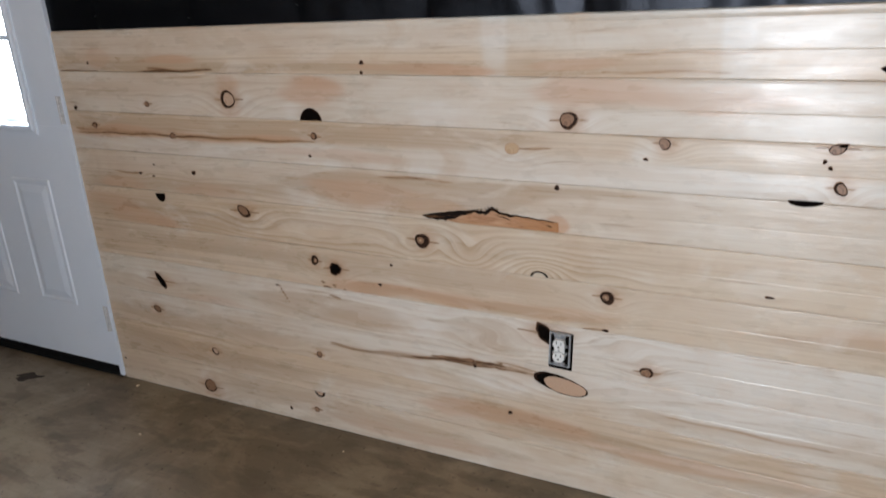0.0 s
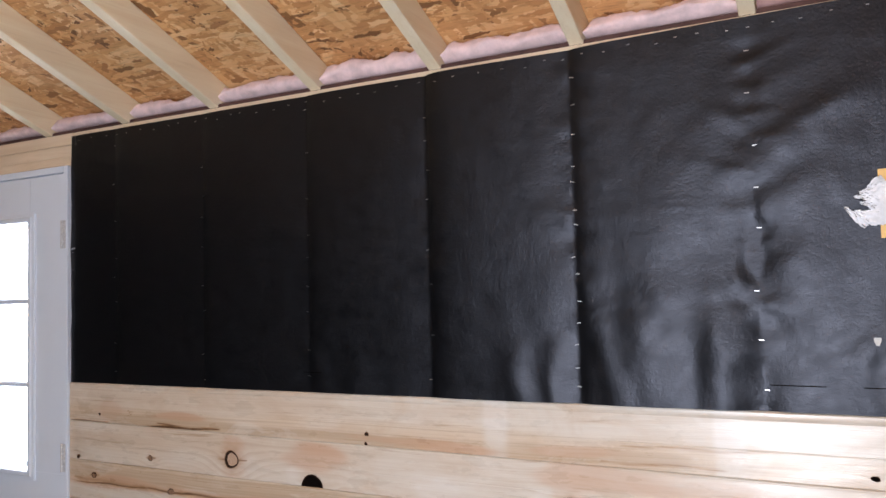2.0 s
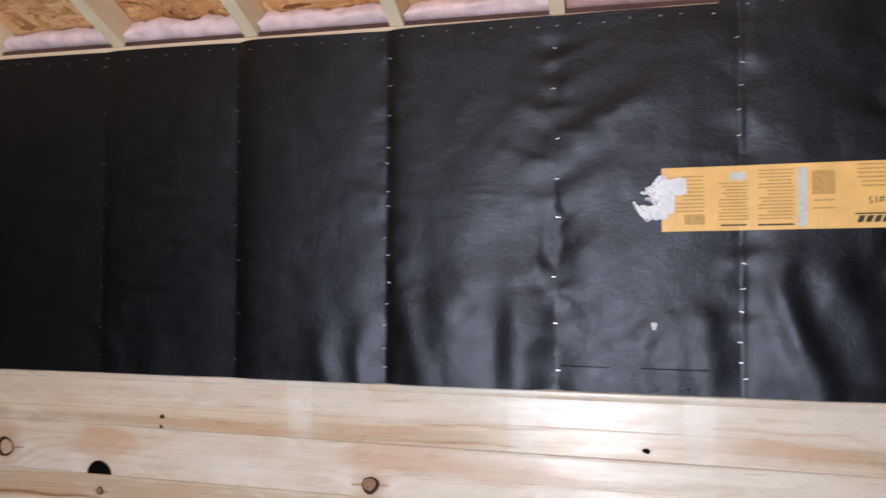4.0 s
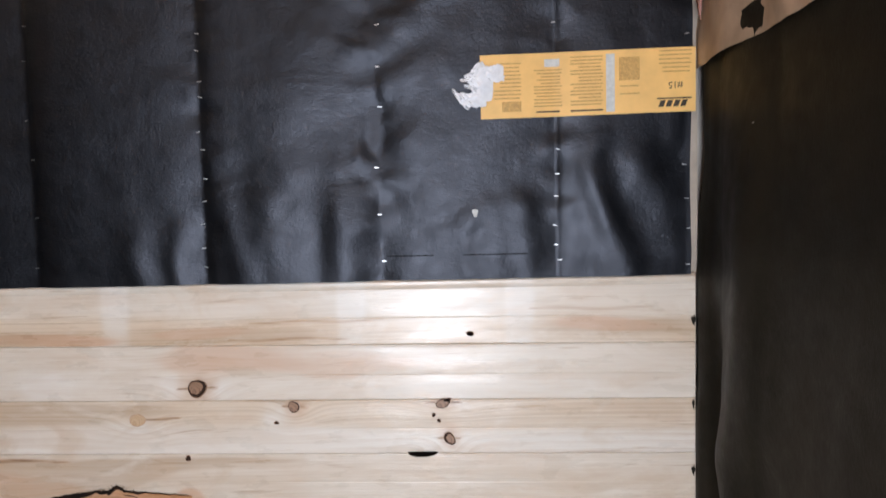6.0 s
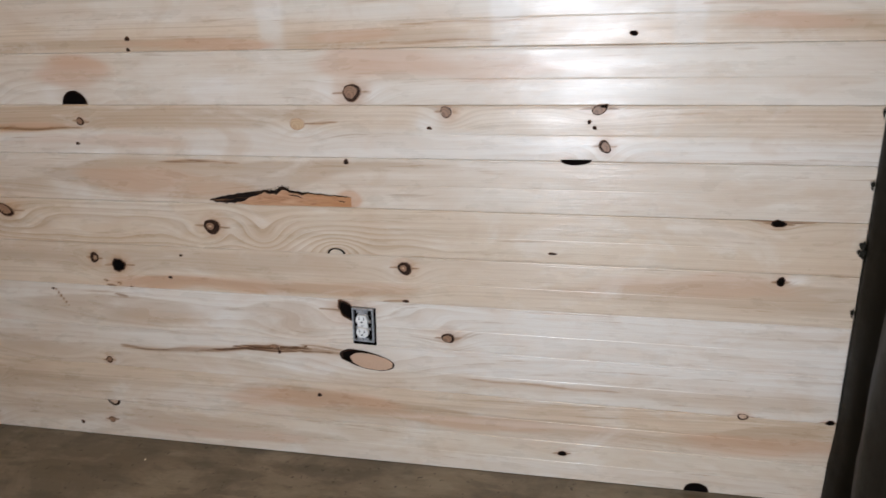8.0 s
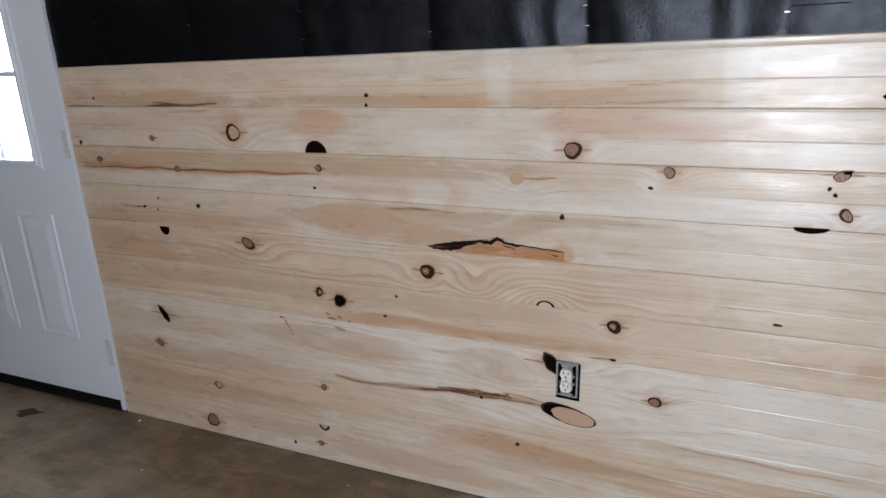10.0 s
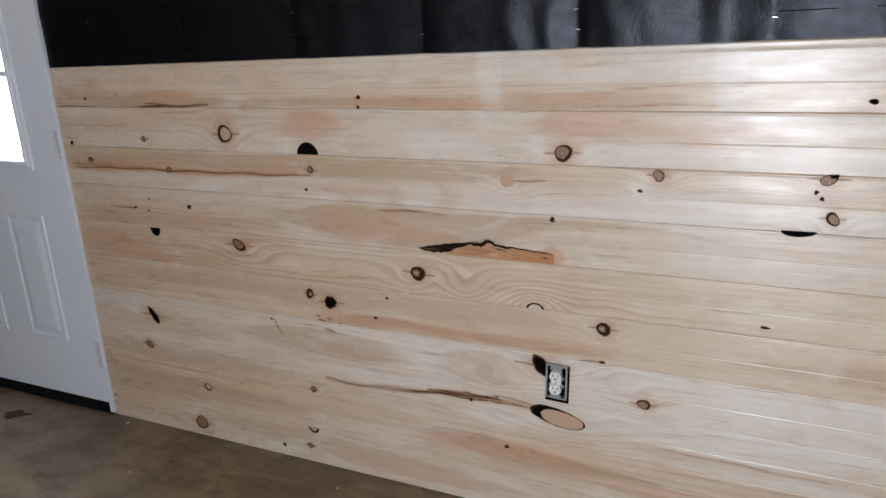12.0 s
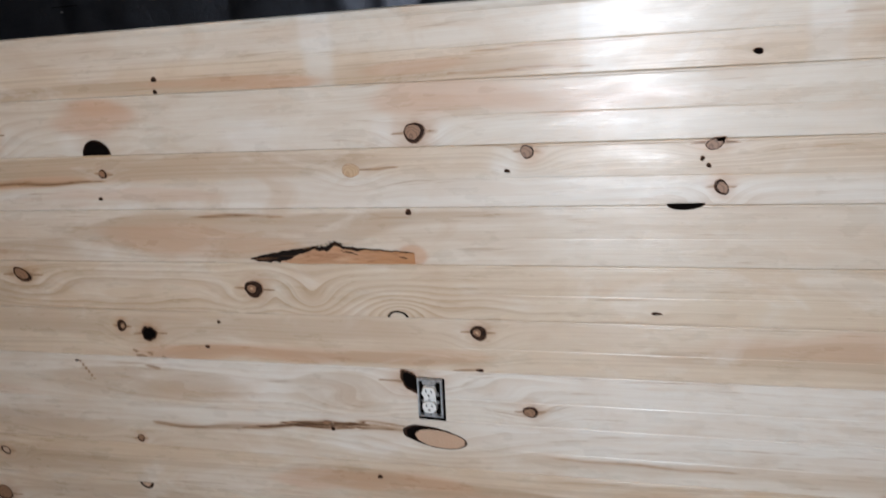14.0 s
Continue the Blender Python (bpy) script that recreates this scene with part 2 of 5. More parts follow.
def floor_mat():
    k = Mat("worn_plywood_floor", rough=0.55)
    rnd = k.node("ObjectInfo").outputs["Random"]
    grain = k.noise(k.coord((2.4, 26, 4)), 1.0, 5, 0.65, 0.6)
    fine = k.noise(k.coord((9, 160, 9)), 1.0, 3, 0.6)
    stain = k.noise(k.coord((1, 1, 1)), 3.1, 5, 0.65, 0.5)
    specks = k.noise(k.coord((1, 1, 1)), 42, 3, 0.6)
    blot = k.noise(k.coord((0.6, 1.5, 1)), 6.5, 5, 0.62, 0.35)
    c = k.mix(k.math("MULTIPLY", k.ramp(grain, (0.35, 0.0), (0.7, 1.0)), 0.6), (0.315, 0.266, 0.186), (0.215, 0.172, 0.110))
    c = k.mix(k.math("MULTIPLY", k.ramp(fine, (0.5, 0.0), (0.8, 1.0)), 0.2), c, (0.08, 0.055, 0.03))
    c = k.mix(k.math("MULTIPLY", k.ramp(stain, (0.42, 0.0), (0.58, 1.0)), 0.70), c, (0.125, 0.100, 0.064))
    c = k.mix(k.math("MULTIPLY", k.ramp(blot, (0.52, 0.0), (0.60, 1.0)), 0.50), c, (0.088, 0.066, 0.042))
    c = k.mix(k.math("MULTIPLY", k.ramp(blot, (0.30, 1.0), (0.43, 0.0)), 0.45), c, (0.40, 0.35, 0.26))
    c = k.mix(k.math("MULTIPLY", k.ramp(specks, (0.64, 0.0), (0.69, 1.0)), 0.7), c, (0.035, 0.024, 0.015))
    c = k.mix(k.math("MULTIPLY", rnd, 0.12), c, (0.27, 0.22, 0.15))
    k.color(c)
    k.set(k.p, "Roughness", k.ramp(stain, (0.3, 0.34), (0.7, 0.55)))
    return k.bump(k.math("ADD", grain, k.math("MULTIPLY", fine, 0.4)), 0.25, 0.002).m


def door_paint():
    k = Mat("white_door_paint", (0.78, 0.79, 0.81), 0.38)
    s = k.noise(k.coord((1, 1, 1)), 7, 4, 0.6)
    k.color(k.mix(k.math("MULTIPLY", k.ramp(s, (0.5, 0.0), (0.8, 1.0)), 0.12), (0.75, 0.82, 0.92), (0.56, 0.59, 0.64)))
    return k.bump(k.noise(k.coord((160, 160, 22)), 1.0, 3), 0.12, 0.001).m


def knot_heart(name, pale, dark):
    k = Mat(name, rough=0.45)
    c = k.node("TexCoord").outputs["Object"]
    wob = k.node("TexNoise", Vector=c, Scale=60.0, Detail=3.0).outputs["Color"]
    v = k.node("VectorMath", {"operation": "ADD"}, i0=c, i1=k.node("VectorMath", {"operation": "SCALE"}, i0=wob, Scale=0.012).outputs[0]).outputs[0]
    r = k.node("VectorMath", {"operation": "LENGTH"}, i0=v).outputs["Value"]
    rings = k.math("SINE", k.math("MULTIPLY", r, 1100.0))
    c2 = k.mix(k.ramp(rings, (0.3, 0.0), (0.9, 0.6)), pale, dark)
    return k.color(c2).bump(k.noise(c, 300, 3), 0.2, 0.001).m


def plain(name, color, rough=0.5, spot=0.25, scale=40.0, **more):
    k = Mat(name, color, rough, **more)
    n = k.noise(k.coord(), scale, 4, 0.6)
    dark = tuple(c * (1 - spot) for c in color)
    return k.color(k.mix(k.ramp(n, (0.35, 0.0), (0.7, 1.0)), color, dark)).bump(n, 0.15, 0.001).m


PINE = pine_panel()
LUMBER = lumber()
LUMBER_X = lumber("plate_lumber", (0.82, 0.67, 0.50), (0.70, 0.53, 0.36), (1.2, 14, 14))
GAP_SHADE = plain("dark_red_gap_shade", (0.11, 0.05, 0.042), 0.8, 0.5, 18)
OSB = strand_board("roof_strand_board", 1.12)
OSB_WALL = plain("pale_wall_board", (0.52, 0.48, 0.43), 0.7, 0.2, 5)
FELT = felt_mat("black_roofing_felt", (0.0018, 0.0019, 0.0024), 0.40, (0.0030, 0.0031, 0.0040))
FELT_BROWN = felt_mat("weathered_black_felt", (0.0055, 0.0048, 0.0036), 0.58, (0.0150, 0.0130, 0.0092), 0.20, (1.0, 0.90, 0.74, 1.0))
FLOOR = floor_mat()
DOOR = door_paint()
BARK = plain("knot_bark", (0.050, 0.025, 0.015), 0.75, 0.88, 150, Specular_IOR_Level=0.15)
# near-black: shade inside holes, painted on flat discs; also black bark
HOLE = plain("knot_hole", (0.005, 0.0035, 0.003), 0.9, 0.4, 120, Specular_IOR_Level=0.04)
HEART = knot_heart("knot_heart", (0.55, 0.385, 0.275), (0.33, 0.185, 0.11))
HEART_DARK = knot_heart("knot_heart_dark", (0.30, 0.165, 0.095), (0.10, 0.047, 0.024))
HEART_PALE = knot_heart("knot_heart_pale", (0.56, 0.39, 0.24), (0.42, 0.26, 0.14))
OVAL = knot_heart("branch_heart", (0.54, 0.365, 0.255), (0.48, 0.305, 0.20))
LIP_K = Mat("torn_bark", rough=0.8, Specular_IOR_Level=0.15)
LIP = LIP_K.color(LIP_K.ramp(LIP_K.noise(LIP_K.coord((14, 14, 150)), 1.0, 4, 0.65, 0.6), (0.47, (0.007, 0.0045, 0.0035)), (0.58, (0.035, 0.017, 0.009)), (0.68, (0.17, 0.085, 0.04)))).m
PALE_WOOD = plain("fresh_pale_wood", (0.66, 0.56, 0.44), 0.5, 0.2, 60)
AMBER_K = Mat("amber_wood", rough=0.40)
amber_a = AMBER_K.noise(AMBER_K.coord((9, 9, 60)), 1.0, 5, 0.65, 0.8)
amber_b = AMBER_K.noise(AMBER_K.coord((30, 30, 160)), 1.0, 3, 0.6)
amber_c = AMBER_K.ramp(amber_a, (0.28, (0.10, 0.040, 0.018)), (0.36, (0.33, 0.155, 0.075)), (0.50, (0.51, 0.285, 0.160)), (0.75, (0.62, 0.405, 0.270)))
amber_x = AMBER_K.node("SeparateXYZ", Vector=AMBER_K.node("TexCoord").outputs["Object"]).outputs[0]
amber_end = AMBER_K.math("MULTIPLY", AMBER_K.math("SUBTRACT", amber_x, 1.60), 5.2)
amber_c = AMBER_K.mix(AMBER_K.ramp(amber_end, (0.0, 0.0), (0.9, 0.85)), amber_c, (0.46, 0.205, 0.075))
AMBER = AMBER_K.color(AMBER_K.mix(AMBER_K.ramp(amber_b, (0.55, 0.0), (0.75, 0.45)), amber_c, (0.10, 0.024, 0.010))).bump(amber_a, 0.5, 0.004).m
BLACK = plain("black_rubber", (0.008, 0.008, 0.008), 0.75, 0.3, Specular_IOR_Level=0.15)
STAPLE = plain("staple_steel", (0.62, 0.62, 0.63), 0.36, 0.15, Metallic=1.0)
HINGE = plain("painted_hinge", (0.68, 0.69, 0.71), 0.4, 0.35, 160)
GALV = plain("galvanised_steel", (0.52, 0.54, 0.57), 0.36, 0.5, 120, Metallic=0.5)
PLASTIC = plain("white_plastic", (0.80, 0.80, 0.78), 0.3, 0.08)
SLOT = plain("dark_slot", (0.02, 0.02, 0.02), 0.6, 0.2)
PINK = plain("pink_glass_wool", (0.90, 0.69, 0.70), 0.95, 0.25, 30)
PINK_DARKER = plain("darker_glass_wool", (0.66, 0.40, 0.38), 0.95, 0.45, 16)
PINK_DULL = plain("dusty_pink_wool", (0.50, 0.26, 0.22), 0.95, 0.4, 40)
KRAFT = plain("kraft_paper", (0.52, 0.38, 0.27), 0.7, 0.3, 9)
CORNER = plain("paper_covered_stud", (0.46, 0.39, 0.32), 0.75, 0.25, 14)
YELLOW = plain("yellow_paper", (0.90, 0.55, 0.18), 0.55, 0.16, 14)
PAPER = plain("torn_white_paper", (0.84, 0.86, 0.90), 0.8, 0.12, 60)
INK = plain("black_ink", (0.05, 0.035, 0.02), 0.6, 0.3, 200)
INK_SOFT = plain("worn_ink", (0.64, 0.38, 0.115), 0.6, 0.35, 200)
GREY_INK = plain("pale_grey_print", (0.62, 0.63, 0.61), 0.6, 0.2, 120)
GLASS = Mat("clear_glass", (1, 1, 1), 0.02, Transmission_Weight=1.0, IOR=1.05).m

# bright winter day outside the entry door
outside = Mat("winter_daylight", (0.8, 0.85, 0.9), 0.9)
out_noise = outside.noise(outside.coord((2.2, 1, 1.4)), 1.9, 5, 0.65)
out_col = outside.mix(outside.ramp(out_noise, (0.45, 0.0), (0.60, 1.0)), (1.0, 1.0, 1.0), (0.34, 0.47, 0.60))
outside.set(outside.p, "Emission Color", out_col)
outside.set(outside.p, "Emission Strength", 1.08)
OUTSIDE = outside.m

# ---------------------------------------------------------------- pine panelling
TOP = 1.326
JOINTS = [TOP, 1.183, 1.049, 0.917, 0.785, 0.655, 0.522, 0.389, 0.257, 0.130, 0.002]
LEAN = 0.009        # the boards drop by this much a metre
panelling = thing("wall_panelling", "varnished knotty pine tongue-and-groove boards laid flat on the wall", "wall panelling", kind="structure")
SWELLS, BLUSH, RESIN = {}, {}, {}


def swell(b, x, z, lx, lz, amount):
    """The grain spreads (or crowds) round a place."""
    SWELLS.setdefault(b, []).append((x, z, lx, lz, amount))


def blush(b, x, z, lx, lz, amount):
    BLUSH.setdefault(b, []).append((x, z, lx, lz, min(0.95, amount * 1.3)))


def resin(b, x0, z0, x1, z1, width, amount):
    """A dark streak from one place to another, tapering out at its ends."""
    RESIN.setdefault(b, []).append((x0, z0, x1, z1, width, amount))


def arch(b, x, z, lx, lz, rise):
    """The grain lines climb over a place by so much (or dip under it)."""
    ARCHES.setdefault(b, []).append((x, z, lx, lz, rise))


KNOTS, SMUDGE, ARCHES = [], {}, {}


def knot(b, x, z, w, h, turn, look_of):
    KNOTS.append((b, x, z, w, h, turn, look_of))
    if w > 0.016:
        swell(b, x, z, w * 1.9, h * 1.5, 0.8)
    if look_of in ("ring", "tight", "hole", "dark") and w > 0.019:
        RESIN.setdefault(b, []).append((x - w * 1.1, z, x + w * 1.1, z - 0.001, 0.004, 0.55))
        blush(b, x, z, w * 1.0, h * 0.9, 0.22)
    if w > 0.024 and look_of in ("ring", "tight", "hole", "dark"):
        SMUDGE.setdefault(b, []).append((x + 0.10 * w, z, w * 0.70, h * 0.72, 0.24))


knot(0, 1.238, 1.217, 0.014, 0.014, 0, "dot")
knot(0, 1.235, 1.190, 0.012, 0.010, 0, "dot")
knot(0, 2.482, 1.197, 0.019, 0.012, 0, "hole")
knot(0, 0.155, 1.222, 0.012, 0.010, 0, "dot")
knot(1, 0.048, 1.071, 0.018, 0.016, 0, "dot")
knot(1, 0.396, 1.089, 0.022, 0.020, 0, "tight")
knot(1, 0.742, 1.110, 0.054, 0.060, 20, "ring")
knot(1, 1.822, 1.075, 0.048, 0.044, 0, "ring")
knot(2, 0.127, 1.013, 0.024, 0.022, 0, "ring")
knot(2, 0.486, 0.989, 0.030, 0.022, 0, "tight")
knot(2, 1.051, 1.008, 0.022, 0.024, 0, "ring")
knot(2, 1.029, 0.948, 0.012, 0.010, 0, "dot")
knot(2, 1.671, 0.999, 0.040, 0.032, 0, "pale")
knot(2, 2.055, 1.027, 0.030, 0.030, 0, "tight")
knot(2, 2.414, 1.031, 0.040, 0.024, 25, "tight")
knot(2, 2.424, 1.038, 0.020, 0.010, 10, "dot")
knot(2, 2.391, 1.002, 0.010, 0.010, 0, "dot")
knot(2, 2.403, 0.988, 0.010, 0.010, 0, "dot")
knot(2, 2.427, 0.944, 0.026, 0.034, 25, "ring")
knot(2, 2.011, 0.988, 0.014, 0.008, 0, "dot")
knot(3, 0.304, 0.853, 0.018, 0.010, 0, "dot")
knot(3, 0.551, 0.868, 0.022, 0.014, 0, "dot")
knot(3, 0.375, 0.886, 0.012, 0.007, 0, "dot")
knot(3, 0.365, 0.846, 0.012, 0.007, 0, "dot")
knot(3, 1.791, 0.903, 0.016, 0.014, 0, "dot")
knot(4, 0.741, 0.752, 0.058, 0.036, -35, "ring")
knot(4, 1.390, 0.719, 0.050, 0.044, -25, "dark")
knot(4, 2.308, 0.673, 0.022, 0.008, 0, "dot")
knot(4, 2.822, 0.766, 0.034, 0.020, 0, "hole")
knot(5, 1.000, 0.615, 0.028, 0.034, 0, "dark")
knot(5, 1.075, 0.594, 0.044, 0.046, 0, "hole")
knot(5, 1.279, 0.631, 0.012, 0.008, 0, "dot")
knot(5, 1.234, 0.563, 0.014, 0.010, 0, "dot")
knot(5, 1.926, 0.618, 0.037, 0.040, 0, "dark")
knot(5, 1.922, 0.524, 0.022, 0.008, 0, "dot")
knot(5, 2.842, 0.622, 0.022, 0.024, 0, "hole")
knot(6, 2.033, 0.421, 0.036, 0.030, -20, "ring")
knot(7, 0.256, 0.337, 0.036, 0.030, -20, "tight")
knot(7, 0.974, 0.280, 0.022, 0.024, 0, "ring")
knot(7, 2.791, 0.246, 0.026, 0.020, 0, "ring")
knot(7, 1.538, 0.346, 0.014, 0.012, 0, "dot")
knot(7, 1.525, 0.361, 0.030, 0.015, 8, "tight")
knot(8, 0.509, 0.208, 0.034, 0.026, -20, "ring")
knot(8, 1.645, 0.213, 0.014, 0.014, 0, "dot")
knot(9, 0.454, 0.056, 0.060, 0.056, -30, "tight")
knot(9, 0.935, 0.064, 0.024, 0.022, 0, "tight")
knot(9, 0.824, 0.045, 0.014, 0.014, 0, "dot")
knot(9, 2.338, 0.086, 0.024, 0.018, 0, "hole")
knot(6, 0.836, 0.510, 0.012, 0.007, 0, "dot")
knot(9, 0.022, 0.092, 0.010, 0.010, 0, "dot")
# missing and cut knots
knot(1, 1.047, 1.053, 0.076, 0.040, 0, "arch")
knot(2, 2.362, 0.9125, 0.074, 0.0135, 0, "bowl")
knot(3, 0.379, 0.786, 0.044, 0.030, 0, "plug")
knot(6, 0.303, 0.456, 0.072, 0.030, -52, "hole")
knot(8, 0.956, 0.136, 0.044, 0.020, 0, "cup")
knot(4, 1.740, 0.653, 0.052, 0.017, 0, "crescent")
knot(6, 1.757, 0.486, 0.074, 0.046, -42, "hole")
knot(7, 1.811, 0.3335, 0.134, 0.050, -9, "branch")
knot(7, 2.996, 0.247, 0.024, 0.014, 0, "hole")
knot(9, 2.694, 0.004, 0.062, 0.030, 0, "arch")

# wide figure in the grain
swell(4, 1.02, 0.70, 0.34, 0.055, 0.95)
arch(4, 1.745, 0.650, 0.085, 0.060, 0.060)
arch(4, 1.745, 0.650, 0.040, 0.030, 0.025)
arch(4, 1.540, 0.690, 0.070, 0.070, -0.040)
arch(4, 1.930, 0.680, 0.080, 0.030, 0.018)
arch(4, 1.430, 0.700, 0.060, 0.050, 0.030)
swell(4, 1.50, 0.70, 0.16, 0.05, 0.3)
swell(4, 1.80, 0.68, 0.18, 0.05, 0.3)
swell(6, 1.15, 0.44, 0.34, 0.05, 0.95)
swell(6, 1.98, 0.47, 0.10, 0.05, 0.9)
swell(6, 1.60, 0.43, 0.14, 0.06, 0.9)
swell(3, 1.25, 0.84, 0.4, 0.05, 0.85)
swell(8, 0.42, 0.20, 0.22, 0.05, 0.95)
swell(7, 0.80, 0.30, 0.2, 0.05, 0.9)
swell(8, 2.85, 0.17, 0.3, 0.05, 0.9)
# reddish heartwood
blush(1, 1.05, 1.135, 0.10, 0.045, 0.60)
blush(1, 1.93, 1.145, 0.17, 0.04, 0.45)
blush(1, 2.20, 1.135, 0.16, 0.03, 0.30)
blush(1, 0.742, 1.15, 0.05, 0.04, 0.40)
blush(1, 0.742, 1.08, 0.05, 0.03, 0.30)
blush(0, 0.50, 1.225, 0.12, 0.012, 0.55)
blush(0, 1.45, 1.20, 0.22, 0.014, 0.55)
blush(0, 1.85, 1.205, 0.12, 0.013, 0.40)
blush(0, 2.82, 1.215, 0.14, 0.016, 0.45)
blush(2, 0.25, 0.992, 0.30, 0.020, 0.55)
blush(2, 0.75, 0.990, 0.34, 0.012, 0.55)
blush(3, 1.18, 0.85, 0.22, 0.035, 0.42)
blush(3, 0.20, 0.80, 0.12, 0.03, 0.35)
blush(4, 0.35, 0.69, 0.10, 0.03, 0.50)
blush(4, 0.10, 0.74, 0.14, 0.03, 0.35)
blush(5, 1.30, 0.545, 0.34, 0.020, 0.55)
blush(5, 1.75, 0.555, 0.22, 0.018, 0.35)
blush(5, 2.65, 0.60, 0.22, 0.03, 0.35)
blush(8, 1.60, 0.195, 0.26, 0.030, 0.50)
blush(8, 2.10, 0.165, 0.32, 0.020, 0.35)
blush(8, 2.85, 0.165, 0.20, 0.030, 0.45)
blush(3, 1.79, 0.803, 0.028, 0.022, 0.75)
blush(0, 0.20, 1.24, 0.05, 0.03, 0.25)
# resin and saw streaks
resin(0, 0.30, 1.190, 0.70, 1.197, 0.0045, 0.85)
resin(0, 0.42, 1.203, 0.62, 1.193, 0.004, 0.75)
resin(0, 0.00, 1.195, 0.20, 1.197, 0.004, 0.6)
resin(0, 0.29, 1.240, 0.31, 1.222, 0.003, 0.5)
resin(2, 0.02, 1.000, 0.50, 0.986, 0.010, 0.34)
resin(2, 0.42, 0.986, 1.06, 0.989, 0.006, 0.55)
resin(2, 0.44, 0.988, 0.62, 0.986, 0.003, 0.70)
resin(2, 0.00, 0.986, 0.62, 0.990, 0.0035, 0.62)
resin(2, 1.68, 1.001, 1.78, 1.003, 0.003, 0.6)
resin(3, 1.25, 0.902, 1.50, 0.899, 0.004, 0.5)
resin(3, 0.18, 0.853, 0.32, 0.853, 0.003, 0.6)
resin(5, 1.93, 0.513, 2.20, 0.509, 0.0030, 0.62)
resin(5, 1.02, 0.535, 1.045, 0.512, 0.004, 0.7)
resin(6, 1.04, 0.500, 1.085, 0.492, 0.005, 0.5)
resin(5, 1.05, 0.520, 1.08, 0.510, 0.006, 0.3)
resin(7, 1.02, 0.326, 1.30, 0.326, 0.009, 0.36)
resin(7, 1.16, 0.327, 1.48, 0.350, 0.010, 0.40)
resin(7, 1.05, 0.322, 1.20, 0.328, 0.003, 0.6)
resin(7, 1.30, 0.337, 1.57, 0.358, 0.004, 0.95)
resin(7, 1.40, 0.347, 1.58, 0.362, 0.010, 0.45)
resin(7, 1.50, 0.363, 1.64, 0.359, 0.0045, 0.95)
resin(7, 1.55, 0.352, 1.72, 0.350, 0.0025, 0.6)
resin(7, 1.58, 0.361, 1.76, 0.349, 0.008, 0.36)
resin(7, 1.28, 0.330, 1.50, 0.353, 0.0060, 0.55)
resin(7, 1.38, 0.352, 1.62, 0.366, 0.0030, 0.90)
resin(7, 1.42, 0.342, 1.62, 0.352, 0.0030, 0.80)
resin(7, 1.44, 0.352, 1.60, 0.358, 0.0060, 0.70)
resin(7, 1.02, 0.332, 1.12, 0.322, 0.0060, 0.50)
resin(7, 1.60, 0.372, 1.74, 0.362, 0.0040, 0.45)
resin(7, 1.60, 0.346, 1.75, 0.356, 0.0040, 0.45)
resin(5, 1.86, 0.520, 1.93, 0.523, 0.0030, 0.60)
resin(3, 1.28, 0.900, 1.42, 0.898, 0.0050, 0.55)
resin(4, 2.76, 0.770, 2.90, 0.770, 0.0030, 0.70)
resin(7, 2.05, 0.300, 2.50, 0.288, 0.0045, 0.38)
resin(0, 1.95, 1.232, 2.28, 1.234, 0.003, 0.4)
resin(0, 2.62, 1.255, 2.92, 1.250, 0.004, 0.3)
resin(0, 1.90, 1.190, 2.20, 1.192, 0.003, 0.45)
resin(6, 0.840, 0.512, 0.876, 0.452, 0.0048, 0.75)
for x0, z0, ln in ((1.015, 0.548, 0.016), (1.030, 0.532, 0.022), (1.052, 0.522, 0.030), (1.078, 0.514, 0.024), (1.060, 0.538, 0.012), (1.096, 0.526, 0.014)):
    resin(5, x0, z0, x0 + ln, z0 - 0.006, 0.0035, 0.85)
blush(4, 0.22, 0.70, 0.12, 0.03, 0.45)
blush(3, 0.62, 0.81, 0.14, 0.025, 0.32)
blush(6, 0.55, 0.40, 0.22, 0.02, 0.28)
blush(9, 1.30, 0.05, 0.30, 0.02, 0.28)
blush(3, 1.36, 0.825, 0.14, 0.022, 0.32)
blush(2, 1.10, 0.955, 0.25, 0.015, 0.25)


# warmth of the upper and lower half of each board
TONES = [(0.05, 0.75), (0.05, -0.10), (0.60, -0.40), (0.15, 0.25), (0.40, 0.45), (0.30, 0.50), (-0.45, -0.25), (-0.35, 0.15), (0.70, 0.30), (0.05, -0.25)]


LIFTS = [0.0, 0.0, 0.0, 0.004, 0.0, 0.0, 0.012, 0.016, 0.006, 0.0]  # how far each board leans back at its top
FIGURES = [0.10, 0.06, 0.32, 0.12, 0.22, 0.12, 0.26, 0.22, 0.38, 0.20]  # how plainly the rings of each board show
HEARTS, PALES = {}, {}


def heartwood(b, amount, *stations):
    """Tan heartwood with a crisp flowing edge; stations give x, its upper and its lower edge."""
    HEARTS.setdefault(b, []).append((min(1.0, 1.2 * amount), stations))


def pale(b, x, z, lx, lz, amount):
    """Whitish sapwood round a place."""
    PALES.setdefault(b, []).append((x, z, lx, lz, amount))


